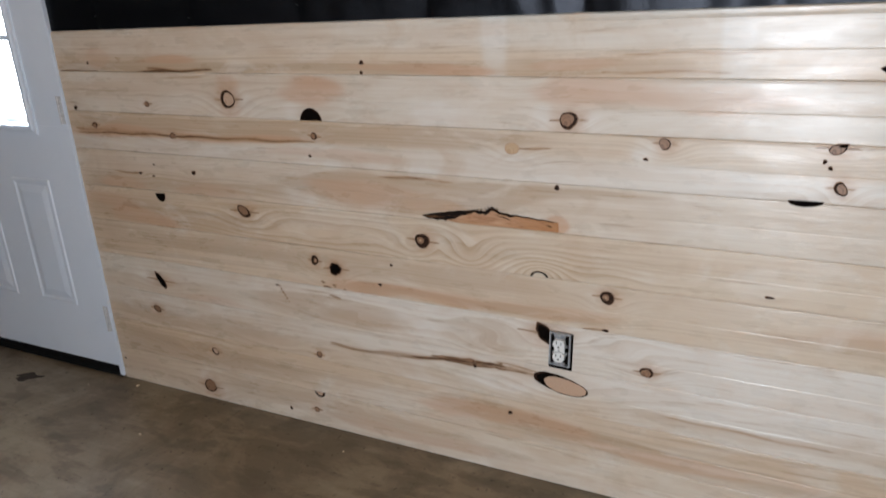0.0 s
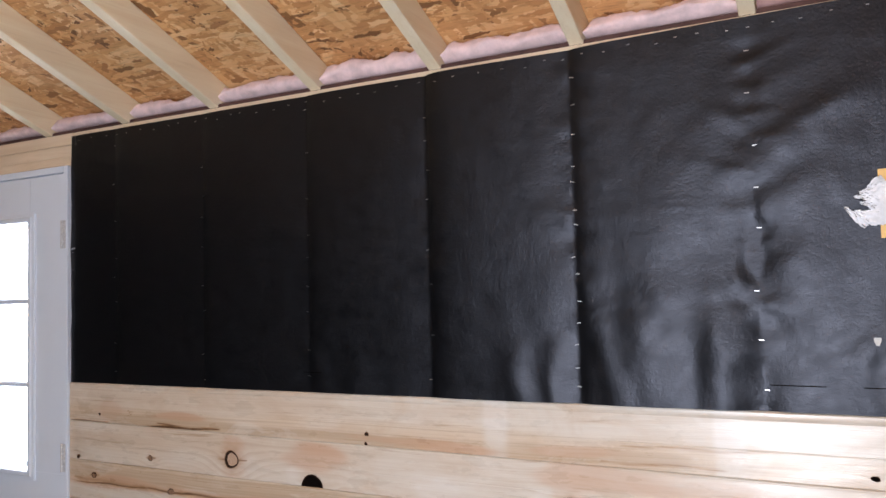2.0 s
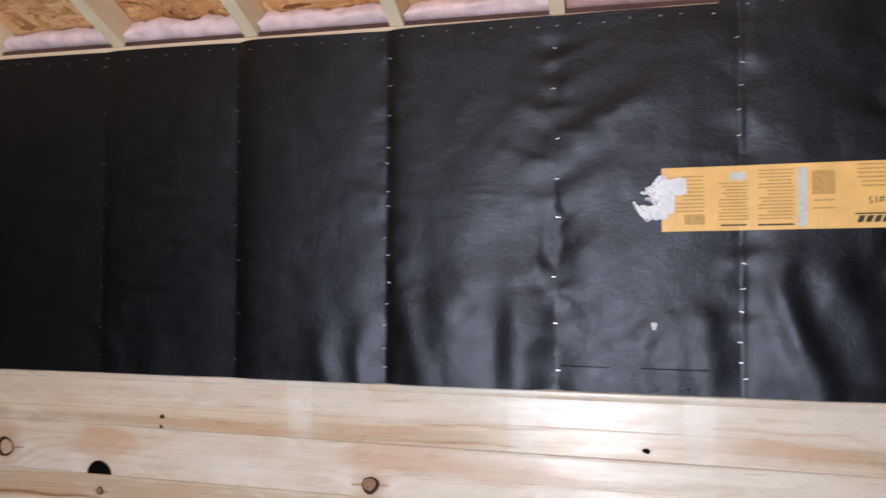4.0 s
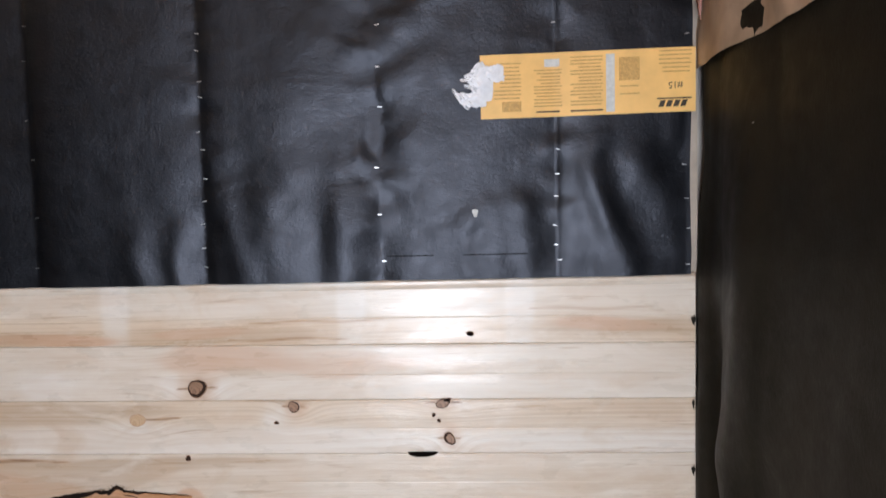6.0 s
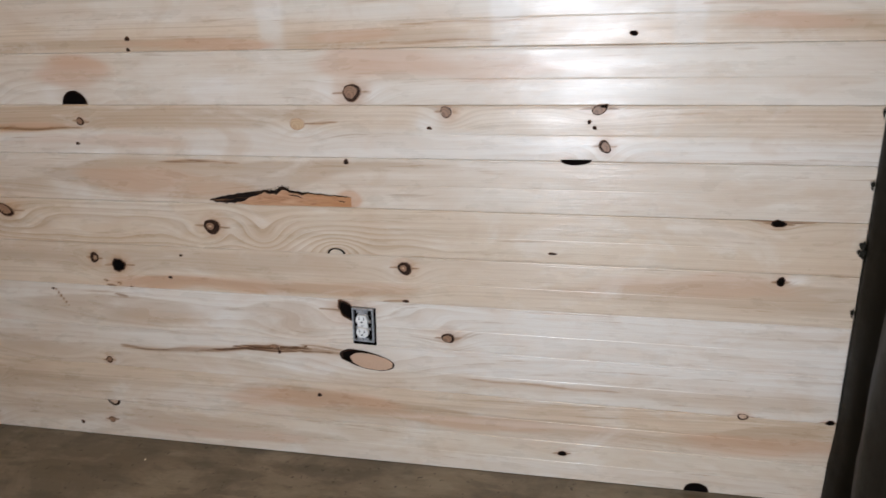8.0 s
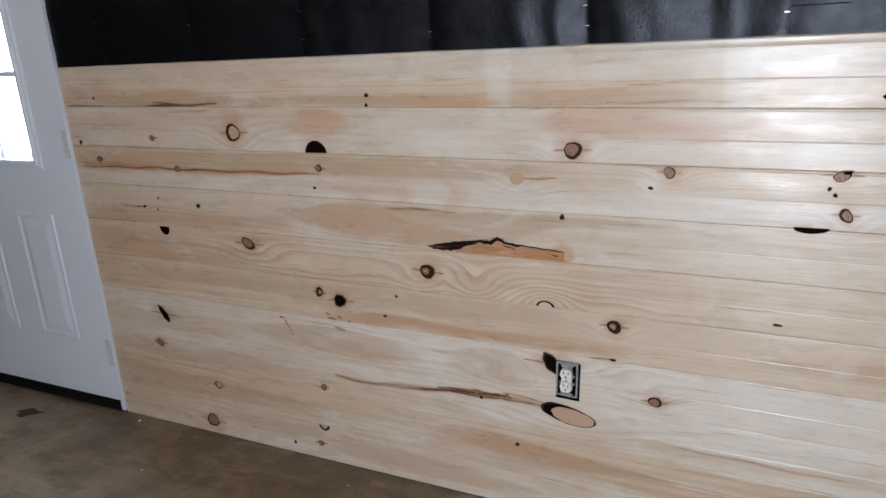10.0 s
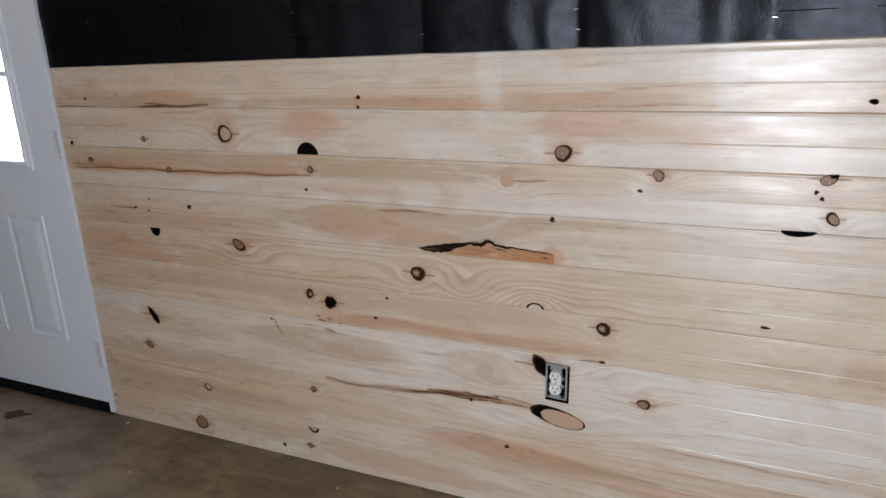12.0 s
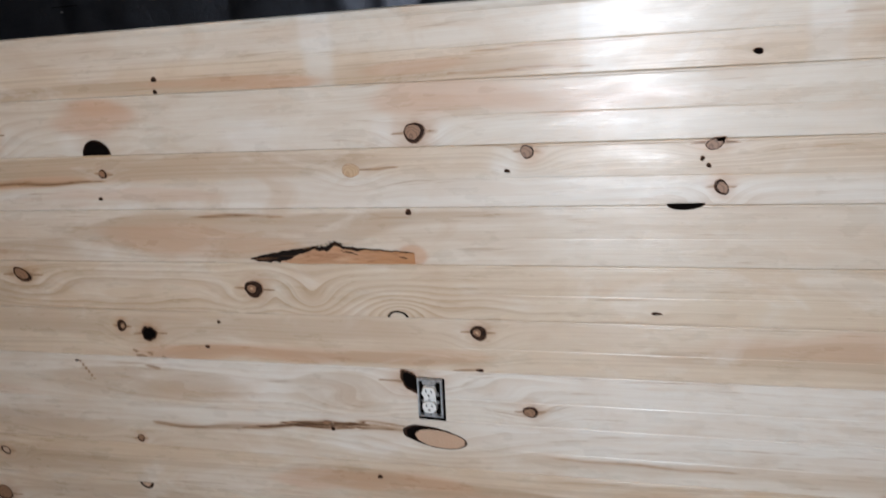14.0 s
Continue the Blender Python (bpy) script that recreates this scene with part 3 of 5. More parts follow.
heartwood(3, 0.55, (0.86, 0.868, 0.862), (0.98, 0.884, 0.838), (1.08, 0.906, 0.815), (1.16, 0.911, 0.800), (1.30, 0.896, 0.792), (1.42, 0.893, 0.790), (1.56, 0.903, 0.800), (1.68, 0.905, 0.842), (1.80, 0.903, 0.880), (2.10, 0.899, 0.893))
heartwood(3, 0.45, (0.02, 0.850, 0.800), (0.30, 0.842, 0.790), (0.62, 0.838, 0.800), (0.95, 0.850, 0.815))
heartwood(5, 0.80, (1.09, 0.545, 0.536), (1.16, 0.561, 0.528), (1.26, 0.567, 0.540), (1.38, 0.564, 0.546), (1.47, 0.558, 0.536), (1.55, 0.556, 0.528), (1.75, 0.560, 0.530), (1.95, 0.550, 0.536))
heartwood(5, 0.40, (0.25, 0.640, 0.600), (0.70, 0.648, 0.590), (1.10, 0.640, 0.575), (1.40, 0.646, 0.580), (1.80, 0.640, 0.600))
heartwood(6, 0.42, (0.70, 0.470, 0.440), (0.85, 0.492, 0.412), (1.10, 0.496, 0.404), (1.24, 0.486, 0.414), (1.32, 0.466, 0.436))
heartwood(6, 0.40, (1.42, 0.470, 0.430), (1.50, 0.500, 0.408), (1.62, 0.505, 0.400), (1.70, 0.490, 0.410))
heartwood(8, 0.85, (1.355, 0.214, 0.210), (1.40, 0.230, 0.196), (1.47, 0.236, 0.182), (1.58, 0.237, 0.168), (1.70, 0.228, 0.158), (1.82, 0.208, 0.160), (1.95, 0.200, 0.172), (2.20, 0.190, 0.180), (2.45, 0.186, 0.182))
heartwood(8, 0.55, (1.60, 0.165, 0.150), (1.80, 0.156, 0.140), (2.30, 0.162, 0.142), (2.65, 0.172, 0.146), (3.0, 0.196, 0.150))
heartwood(8, 0.60, (2.70, 0.188, 0.176), (2.82, 0.216, 0.172), (3.02, 0.240, 0.170))
heartwood(7, 0.30, (1.95, 0.300, 0.284), (2.30, 0.302, 0.270), (2.70, 0.306, 0.268), (3.02, 0.312, 0.270))
heartwood(7, 0.40, (0.02, 0.350, 0.300), (0.30, 0.362, 0.280), (0.62, 0.350, 0.290), (0.80, 0.330, 0.300))
heartwood(5, 0.50, (2.20, 0.575, 0.566), (2.50, 0.596, 0.552), (2.75, 0.622, 0.548), (3.02, 0.610, 0.540))
heartwood(4, 0.45, (0.02, 0.770, 0.690), (0.25, 0.758, 0.672), (0.55, 0.742, 0.668), (0.80, 0.720, 0.690))
heartwood(4, 0.60, (0.28, 0.716, 0.690), (0.34, 0.726, 0.668), (0.44, 0.718, 0.664), (0.52, 0.700, 0.680))
heartwood(0, 0.60, (0.02, 1.226, 1.192), (0.30, 1.230, 1.190), (0.60, 1.222, 1.190), (0.95, 1.216, 1.192), (1.585, 1.214, 1.188))
heartwood(0, 0.55, (1.665, 1.226, 1.186), (1.90, 1.222, 1.184), (2.15, 1.212, 1.184))
heartwood(0, 0.65, (2.66, 1.222, 1.190), (2.80, 1.226, 1.188), (3.02, 1.222, 1.190))
heartwood(2, 0.50, (0.02, 1.045, 0.984), (0.40, 1.044, 0.980), (0.90, 1.046, 0.986), (1.25, 1.044, 0.990), (1.50, 1.040, 1.004), (1.75, 1.038, 1.016))
heartwood(2, 0.45, (1.20, 1.012, 0.998), (1.32, 1.018, 0.988), (1.50, 1.016, 0.988), (1.62, 1.006, 0.994))
heartwood(9, 0.40, (0.55, 0.110, 0.070), (0.95, 0.120, 0.040), (1.30, 0.100, 0.030), (1.70, 0.080, 0.040))
heartwood(8, 0.45, (0.02, 0.240, 0.150), (0.35, 0.232, 0.150), (0.70, 0.215, 0.160), (0.95, 0.205, 0.170))
pale(7, 1.66, 0.312, 0.085, 0.030, 0.9)
pale(7, 1.56, 0.300, 0.060, 0.020, 0.5)
pale(1, 1.46, 1.083, 0.060, 0.030, 0.8)
pale(1, 0.99, 1.090, 0.030, 0.030, 0.5)
pale(1, 1.76, 1.078, 0.030, 0.024, 0.9)
pale(2, 2.01, 1.000, 0.030, 0.018, 0.9)
pale(3, 1.56, 0.845, 0.060, 0.030, 0.7)
pale(3, 0.98, 0.830, 0.050, 0.050, 0.8)
pale(5, 1.11, 0.525, 0.035, 0.018, 0.8)
pale(6, 1.10, 0.500, 0.040, 0.018, 0.8)
pale(6, 2.06, 0.428, 0.030, 0.024, 0.9)
pale(5, 2.88, 0.628, 0.030, 0.014, 0.7)
pale(6, 1.36, 0.450, 0.060, 0.040, 0.5)
pale(7, 2.83, 0.252, 0.030, 0.010, 0.6)


def plank(b):
    zt, zb = JOINTS[b], JOINTS[b + 1]
    mid = zb + 0.061
    bead = 0.0074 if b else 0.0190
    # profile: heights with the depth of the grooves
    prof = [(zb, 0.0018), (zb + 0.0004, 0.0010), (zb + 0.0014, 0.0)]
    for lo, hi in ((zb + 0.0014, mid - 0.0014), (mid + 0.0014, zt - bead - 0.0008)):
        n = max(4, int((hi - lo) / 0.0038))
        prof.append((lo + 0.0007, 0.0))
        for i in range(1, n):
            f = i / n
            prof.append((lo + (hi - lo) * f, -0.00022 * math.sin(math.pi * f) if 0.08 < f < 0.92 else 0.0))
        prof.append((hi - 0.0007, 0.0))
        if hi < mid:
            prof += [(hi, 0.0), (mid - 0.0005, 0.0007), (mid + 0.0004, 0.0007), (mid + 0.0014, 0.0)]
    prof += [(zt - bead - 0.0008, 0.0), (zt - bead, 0.0007), (zt - bead + 0.0007, 0.0), (zt - 0.0040, -0.0002), (zt - 0.0024, 0.0), (zt - 0.0004, 0.0018)]
    if b == 0:
        prof += [(zt - 0.0002, 0.006), (zt + 0.0035, 0.0064), (zt + 0.0040, 0.012)]
    prof += [(prof[-1][0], 0.019)]
    z = np.array([p[0] for p in prof])
    d = np.array([p[1] for p in prof])
    right = WALL_R - 0.004
    left = 0.0
    nx = int((right - left) / 0.0062)
    x = np.linspace(left, right, nx + 1)
    X, Z = np.meshgrid(x, z)
    level = Z
    Z = Z - LEAN * (X - 1.4) * np.clip((TOP - Z) / 0.12, 0, 1) * np.clip(Z / 0.10, 0, 1)
    rng = np.random.RandomState(40 + b)
    tilt, sway = rng.uniform(-0.005, 0.005), rng.uniform(0, 6.28)
    face = (d < 0.001).astype(float)[:, None]
    Y = d[:, None] + face * ((level - mid) * (tilt + LIFTS[b]) + 0.0004 * np.sin(X * 2.1 + sway) * (level - zb) / 0.13)
    G = Z + 0.006 * np.sin(X * 1.7 + sway) + 0.004 * np.sin(X * 4.3 + 2 * sway)
    for cx, cz, lx, lz, a in SWELLS.get(b, []):
        G = G - (Z - cz) * a * np.exp(-((X - cx) / lx) ** 2 - ((Z - cz) / lz) ** 2) + 0.5 * a * lz * np.exp(-((X - cx) / lx) ** 2 - ((Z - cz) / lz) ** 2)
    for cx, cz, lx, lz, rise in ARCHES.get(b, []):
        G = G - rise * np.exp(-((X - cx) / lx) ** 2 - ((Z - cz) / lz) ** 2)
    W = np.zeros_like(X)
    for cx, cz, lx, lz, a in BLUSH.get(b, []):
        warp = 0.30 * np.sin(X * 17 + 3 * cx) + 0.22 * np.sin(Z * 90 + X * 23 + b)
        q = ((X - cx) / lx) ** 2 + ((Z - cz + 0.006 * np.sin(X * 9 + b)) / lz) ** 2 + warp
        W = np.maximum(W, a / (1 + np.exp(np.minimum((q - 1.0) * 5.5, 40))))
    R = np.zeros_like(X)
    for x0, z0, x1, z1, wd, a in RESIN.get(b, []):
        f = np.clip((X - x0) / (x1 - x0), 0, 1)
        off = (X - x0 - (x1 - x0) * f) ** 2 * 4
        line = z0 + (z1 - z0) * f + 0.002 * np.sin(X * 31 + b)
        taper = np.sqrt(np.clip(4 * f * (1 - f), 0.02, 1))
        R = np.maximum(R, a * np.exp(-((Z - line) ** 2 + off) / (wd * taper) ** 2))
    verts = np.stack([X, Y, Z], -1).reshape(-1, 3)
    nz = len(z)
    i, j = np.meshgrid(np.arange(nx), np.arange(nz - 1))
    a0 = (j * (nx + 1) + i).ravel()
    faces = np.stack([a0, a0 + 1, a0 + nx + 2, a0 + nx + 1], -1)
    me = bpy.data.meshes.new("plank")
    me.from_pydata(verts.tolist(), [], faces.tolist())
    for cx, cz, lx, lz, a in SMUDGE.get(b, []):
        q = ((X - cx) / lx) ** 2 + ((Z - cz) / lz) ** 2 + 0.5 * np.sin(X * 160 + Z * 90) * np.sin(Z * 210)
        R = np.maximum(R, a * np.exp(-np.clip(q, 0, 40) ** 1.5))
    F = np.zeros_like(X)
    for cx, cz, lx, lz, a in SWELLS.get(b, []):
        F = np.maximum(F, ((1.0 if b == 4 else 0.48) if lx > 0.095 else 0.34) * np.exp(-((X - cx) / (1.5 * lx)) ** 2 - ((Z - cz) / (1.7 * lz)) ** 2))
    run_of = 0.5 + 0.5 * np.sin(X * 2.3 + 1.7 * sway) * np.sin(X * 0.9 + b)
    F = np.maximum(F, FIGURES[b] * run_of)
    hi_tone, lo_tone = TONES[b]
    half = 1 / (1 + np.exp(np.clip(-(level - mid + 0.010 * np.sin(X * 3.1 + sway) + 0.004 * np.sin(X * 11)) / 0.006, -40, 40)))
    T = lo_tone + (hi_tone - lo_tone) * half
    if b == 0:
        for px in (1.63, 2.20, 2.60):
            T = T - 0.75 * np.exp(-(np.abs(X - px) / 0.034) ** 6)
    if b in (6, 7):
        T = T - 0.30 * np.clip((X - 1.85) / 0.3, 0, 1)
    for cx, cz, lx, lz, a in PALES.get(b, []):
        q = ((X - cx) / lx) ** 2 + ((Z - cz) / lz) ** 2 + 0.35 * np.sin(X * 71 + 40 * Z) + 0.25 * np.sin(Z * 160 + X * 33)
        T = T - a * np.exp(-np.clip(q, 0, 40))
    for kb, kx, kz, kw, kh, kt, kind_of in KNOTS:
        if kb == b and kw > 0.02 and kind_of in ("ring", "dark", "tight", "hole"):
            side = 1 if (int(kx * 1000) % 3) else -1
            q = ((X - kx - side * 0.9 * kw) / (0.8 * kw)) ** 2 + ((Z - kz) / (0.7 * kh + 0.004)) ** 2
            T = T - 0.45 * np.exp(-np.clip(q, 0, 40))
    H = np.zeros_like(X)
    for a, stations in HEARTS.get(b, []):
        sx = [q[0] for q in stations]
        ripple = 0.0022 * np.sin(X * 13 + b) + 0.0012 * np.sin(X * 37 + 2 * b)
        fine = np.arange(sx[0] - 0.2, sx[-1] + 0.2, 0.01)
        soft = np.hanning(15) / np.hanning(15).sum()
        edges = []
        for n in (1, 2):
            way = np.interp(fine, sx, [q[n] for q in stations])
            edges.append(np.interp(X, fine[7:-7], np.convolve(way, soft, "valid")) + (1.0 if n == 1 else 0.7) * ripple)
        inside = np.minimum((edges[0] - Z) / 0.0018, (Z - edges[1]) / 0.0060)
        ends = np.clip((X - sx[0] + 0.02) / 0.09, 0, 1) * np.clip((sx[-1] + 0.02 - X) / 0.09, 0, 1)
        H = np.maximum(H, a * ends / (1 + np.exp(np.clip(-2 * inside, -40, 40))))
    # warm bounce light on the left end, put into the wood tone
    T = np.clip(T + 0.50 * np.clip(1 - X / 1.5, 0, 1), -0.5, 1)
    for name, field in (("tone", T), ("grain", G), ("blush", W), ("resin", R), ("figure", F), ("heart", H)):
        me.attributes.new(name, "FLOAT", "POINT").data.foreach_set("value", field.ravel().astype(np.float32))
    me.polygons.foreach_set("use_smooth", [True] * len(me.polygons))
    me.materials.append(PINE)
    ob = new("plank", me)
    ob.parent = panelling
    return ob


PLANKS = [plank(b) for b in range(10)]


def fan(radii, outline, mats, yoff, shift=(0.0, 0.0), rng=None):
    """Concentric rings; the outline gives (x, z) by angle for radius one; a material index per ring."""
    bm = bmesh.new()
    n = 40
    centre = bm.verts.new((shift[0], yoff, shift[1]))
    rings = []
    for r in radii:
        edge = [outline(2 * math.pi * i / n) for i in range(n)]
        off = 1 - ((r - 0.4) / 0.6) ** 2 if r > 0.4 else 1.0
        wob = [(rng.uniform(-0.035, 0.035) if rng and 0.5 < r < 0.99 else 0.0) for _ in edge]
        rings.append([bm.verts.new((px * r * (1 + q) + shift[0] * off, yoff + (0.0004 if r == radii[-1] else 0.0), pz * r * (1 + q) + shift[1] * off))
                      for (px, pz), q in zip(edge, wob)])
    for i in range(n):
        f = bm.faces.new((centre, rings[0][i], rings[0][(i + 1) % n]))
        f.material_index = mats[0]
        for k in range(1, len(radii)):
            f = bm.faces.new((rings[k - 1][i], rings[k][i], rings[k][(i + 1) % n], rings[k - 1][(i + 1) % n]))
            f.material_index = mats[k]
    bmesh.ops.recalc_face_normals(bm, faces=bm.faces)
    if sum(f.normal.y for f in bm.faces) > 0:
        bmesh.ops.reverse_faces(bm, faces=bm.faces)
    return bm


def build_knot(n, b, x, z, w, h, turn, look_of):
    rng = random.Random(n * 7 + 3)
    ph = [rng.uniform(0, 6.28) for _ in range(4)]
    rough = {"hole": 0.13, "dot": 0.18, "ring": 0.10, "tight": 0.10, "dark": 0.10}.get(look_of, 0.04)
    c, s = math.cos(radians(turn)), math.sin(radians(turn))

    def outline(a):
        r = 1 + rough * (math.sin(2 * a + ph[0]) * 0.6 + math.sin(3 * a + ph[1]) * 0.5 + math.sin(7 * a + ph[2]) * (0.35 if look_of == "hole" else 0.10))
        px, pz = math.cos(a) * r, math.sin(a) * r
        if look_of in ("arch", "crescent"):
            pz = max(pz, 0.0) * 1.0
        if look_of in ("bowl", "plug", "cup"):
            pz = min(pz, 0.0)
        if look_of in ("arch", "crescent"):
            return (px * w / 2, pz * h * 0.92)
        if look_of in ("bowl", "cup"):
            return (px * w / 2, pz * h)
        if look_of == "plug":
            return (px * w / 2 + 0.3 * pz * h * -0.5, pz * h)
        px, pz = px * w / 2, pz * h / 2
        return (px * c - pz * s, px * s + pz * c)

    kinds = {
        "ring": ((0.40, 0.70, 0.83, 0.93, 1.0), (0, 0, 1, 1, 2), (HEART if rng.random() < 0.55 else HEART_DARK, BARK, HEART_DARK)),
        "dark": ((0.14, 0.46, 0.74, 0.93, 1.0), (0, 3, 1, 1, 2), (HEART_PALE, BARK, HEART_DARK, HEART_DARK)),
        "tight": ((0.45, 0.78, 0.92, 1.0), (0, 0, 1, 2), (HEART_DARK, BARK, HEART)),
        "pale": ((0.5, 0.86, 0.95, 1.0), (0, 0, 1, 0), (HEART_PALE, HEART)),
        "dot": ((0.5, 0.8, 1.0), (0, 0, 1), (BARK, HEART_DARK)),
        "hole": ((0.45, 0.72, 0.92, 1.0), (0, 0, 1, 2), (HOLE, BARK, HEART_DARK)),
        "arch": ((0.5, 0.9, 1.0), (0, 0, 1), (HOLE, BARK)),
        "bowl": ((0.5, 0.9, 1.0), (0, 0, 1), (HOLE, BARK)),
        "cup": ((0.35, 0.62, 0.88, 1.0), (0, 0, 1, 1), (HEART, BARK)),
        "plug": ((0.5, 0.9, 1.0), (0, 0, 1), (HOLE, BARK)),
        "crescent": ((0.4, 0.76, 1.0), (0, 0, 1), (PALE_WOOD, HOLE)),
        "branch": ((0.4, 0.7, 0.86, 0.94, 1.0), (0, 0, 0, 0, 1), (OVAL, BARK)),
    }
    radii, mats, materials = kinds[look_of]
    side = rng.uniform(0, 6.28)
    shift = 0.24 if look_of in ("ring", "tight", "dark") else 0.05 if look_of == "branch" else 0.0
    bm = fan(radii, outline, mats, 0.0, (math.cos(side) * shift * w / 2, math.sin(side) * shift * h / 2), rng)
    name = "knot_hole" if look_of in ("hole", "arch", "bowl", "plug") else "knot"
    ob = part(name, bm, materials, PLANKS[b])
    ob.location = (x, -0.0021, z)
    return ob


for n, row in enumerate(KNOTS):
    build_knot(n, *row)
# pale tongue of the next board showing at the foot of a missing knot
part("board_tongue", box(1.008, 1.086, -0.0034, -0.0020, 1.0488, 1.0535, 0.0006), HEART_PALE, PLANKS[1])
# black bark wrapped round the thick end of the cut branch


def branch_bark(a):
    grow = 0.98 + 0.38 * max(0.0, math.cos(a - radians(158))) ** 1.6 + 0.02 * math.sin(6 * a) + 0.02 * math.sin(11 * a + 1)
    px, pz = 0.068 * math.cos(a) * grow, 0.026 * math.sin(a) * (grow + 0.03)
    c, q = math.cos(radians(-9)), math.sin(radians(-9))
    return (px * c - pz * q, px * q + pz * c)


ob = part("knot_bark", fan((0.7, 0.9, 1.0), branch_bark, (0, 0, 1), 0.0), [HOLE, BARK], PLANKS[7], "black bark round a cut branch")
ob.location = (1.807, -0.0018, 0.334)


def bark_pocket():
    """Torn bark pocket: a black upper lip over amber wood, flat along the joint below."""
    x0, x1, zb = 1.395, 1.795, 0.7835
    rng = random.Random(5)
    n = 70
    lip, amber = bmesh.new(), bmesh.new()
    rows = []
    for i in range(n + 1):
        f = i / n
        x = x0 + (x1 - x0) * f
        crest = 0.7955 + 0.031 * math.sin(min(f / 0.55, 1) * math.pi / 2) ** 0.85 - 0.016 * max(0, f - 0.55) / 0.45
        crest += 0.010 * gauss(f - 0.54, 0.035) + 0.0022 * noise.noise((f * 26, 3, 1)) + rng.uniform(-0.0008, 0.0008)
        thick = 0.005 + 0.019 * gauss(f - 0.19, 0.15) + 0.006 * gauss(f - 0.5, 0.06) + rng.uniform(-0.0018, 0.0018)
        if f > 0.62:
            thick = 0.0028 + 0.005 * gauss(f - 0.66, 0.04)
        under = crest - thick * min(1, f / 0.06 + 0.05) * min(1, (1 - f) / 0.05 + 0.05)
        floor_z = max(zb, 0.7955 - (0.7955 - zb) * min(1, f / 0.30))
        rows.append((x, crest, under, min(floor_z, under - 0.0005)))
    for bm, hi, lo, y in ((lip, 1, 2, -0.0026), (amber, 2, 3, -0.0021)):
        up = [bm.verts.new((r[0], y, r[hi])) for r in rows]
        dn = [bm.verts.new((r[0], y, r[lo])) for r in rows]
        for i in range(n):
            bm.faces.new((dn[i], dn[i + 1], up[i + 1], up[i]))
    for f0, f1, dz in ((0.58, 0.68, 0.007), (0.92, 0.97, 0.012)):
        seg = 10
        up, dn = [], []
        for i in range(seg + 1):
            row = rows[int((f0 + (f1 - f0) * i / seg) * n)]
            zc = row[2] - dz + rng.uniform(-0.001, 0.001)
            hw = 0.0016 * math.sin(math.pi * (0.1 + 0.8 * i / seg))
            up.append(lip.verts.new((row[0], -0.0028, zc + hw)))
            dn.append(lip.verts.new((row[0], -0.0028, zc - hw)))
        for i in range(seg):
            lip.faces.new((dn[i], dn[i + 1], up[i + 1], up[i]))
    for k in range(26):
        row = rows[int(n * min(0.98, max(0.04, rng.gauss(0.53, 0.05) if k < 16 else rng.uniform(0.05, 0.95))))]
        lean, long = rng.uniform(-0.012, 0.012), rng.uniform(0.004, 0.011 if k < 16 else 0.006)
        base_z = row[1] - 0.002
        q = [lip.verts.new(v) for v in ((row[0] - 0.0012, -0.0029, base_z), (row[0] + 0.0012, -0.0029, base_z), (row[0] + lean, -0.0035, base_z + long))]
        lip.faces.new(q)
    part("bark_lip", lip, LIP, PLANKS[3], "ragged black bark edge")
    part("amber_pocket", amber, AMBER, PLANKS[3], "orange-brown wood in a bark pocket")


bark_pocket()

# ---------------------------------------------------------------- felt on the wall above
STUDS = [0.0, 0.232, 0.634, 1.046, 1.450, 1.861, 2.278, 2.690, 2.990]
FELT_TOP = 2.2075
FOLDS = [  # x, z of both ends, width, height of the fold
    (2.030, 1.56, 2.035, 1.31, 0.050, 0.019), (1.912, 1.51, 1.960, 1.31, 0.026, 0.010), (2.200, 1.57, 2.212, 1.44, 0.042, 0.019),
    (2.212, 1.44, 2.160, 1.31, 0.038, 0.019), (1.800, 1.46, 1.792, 1.31, 0.026, 0.011), (1.700, 1.42, 1.700, 1.31, 0.032, 0.010),
    (2.475, 1.43, 2.484, 1.31, 0.024, 0.008), (2.546, 1.45, 2.545, 1.31, 0.026, 0.009), (2.610, 1.49, 2.628, 1.31, 0.030, 0.011),
    (2.430, 1.43, 2.520, 1.49, 0.022, 0.006), (2.520, 1.49, 2.640, 1.505, 0.022, 0.006), (2.785, 1.62, 2.795, 1.47, 0.028, 0.016),
    (2.795, 1.47, 2.860, 1.35, 0.028, 0.016), (2.900, 1.58, 2.975, 1.42, 0.036, 0.014),
    (2.231, 1.69, 2.240, 1.61, 0.016, 0.005), (2.240, 1.61, 2.290, 1.565, 0.016, 0.005), (2.31, 1.62, 2.38, 1.67, 0.030, 0.007),
    (2.47, 2.00, 2.29, 1.90, 0.030, 0.010), (2.42, 1.92, 2.29, 1.865, 0.022, 0.006), (2.21, 1.86, 2.27, 1.84, 0.020, 0.006),
    (2.44, 1.83, 2.30, 1.79, 0.024, 0.006), (2.20, 2.00, 2.27, 1.97, 0.022, 0.006), (2.20, 1.78, 2.27, 1.765, 0.016, 0.004),
    (1.21, 1.42, 1.22, 1.31, 0.030, 0.006), (1.02, 1.46, 1.10, 1.35, 0.024, 0.005), (2.70, 2.10, 2.64, 2.15, 0.03, 0.006)]
SLACKS = [0.004, 0.006, 0.008, 0.010, 0.020, 0.014, 0.010, 0.011]  # how far each bay bellies out


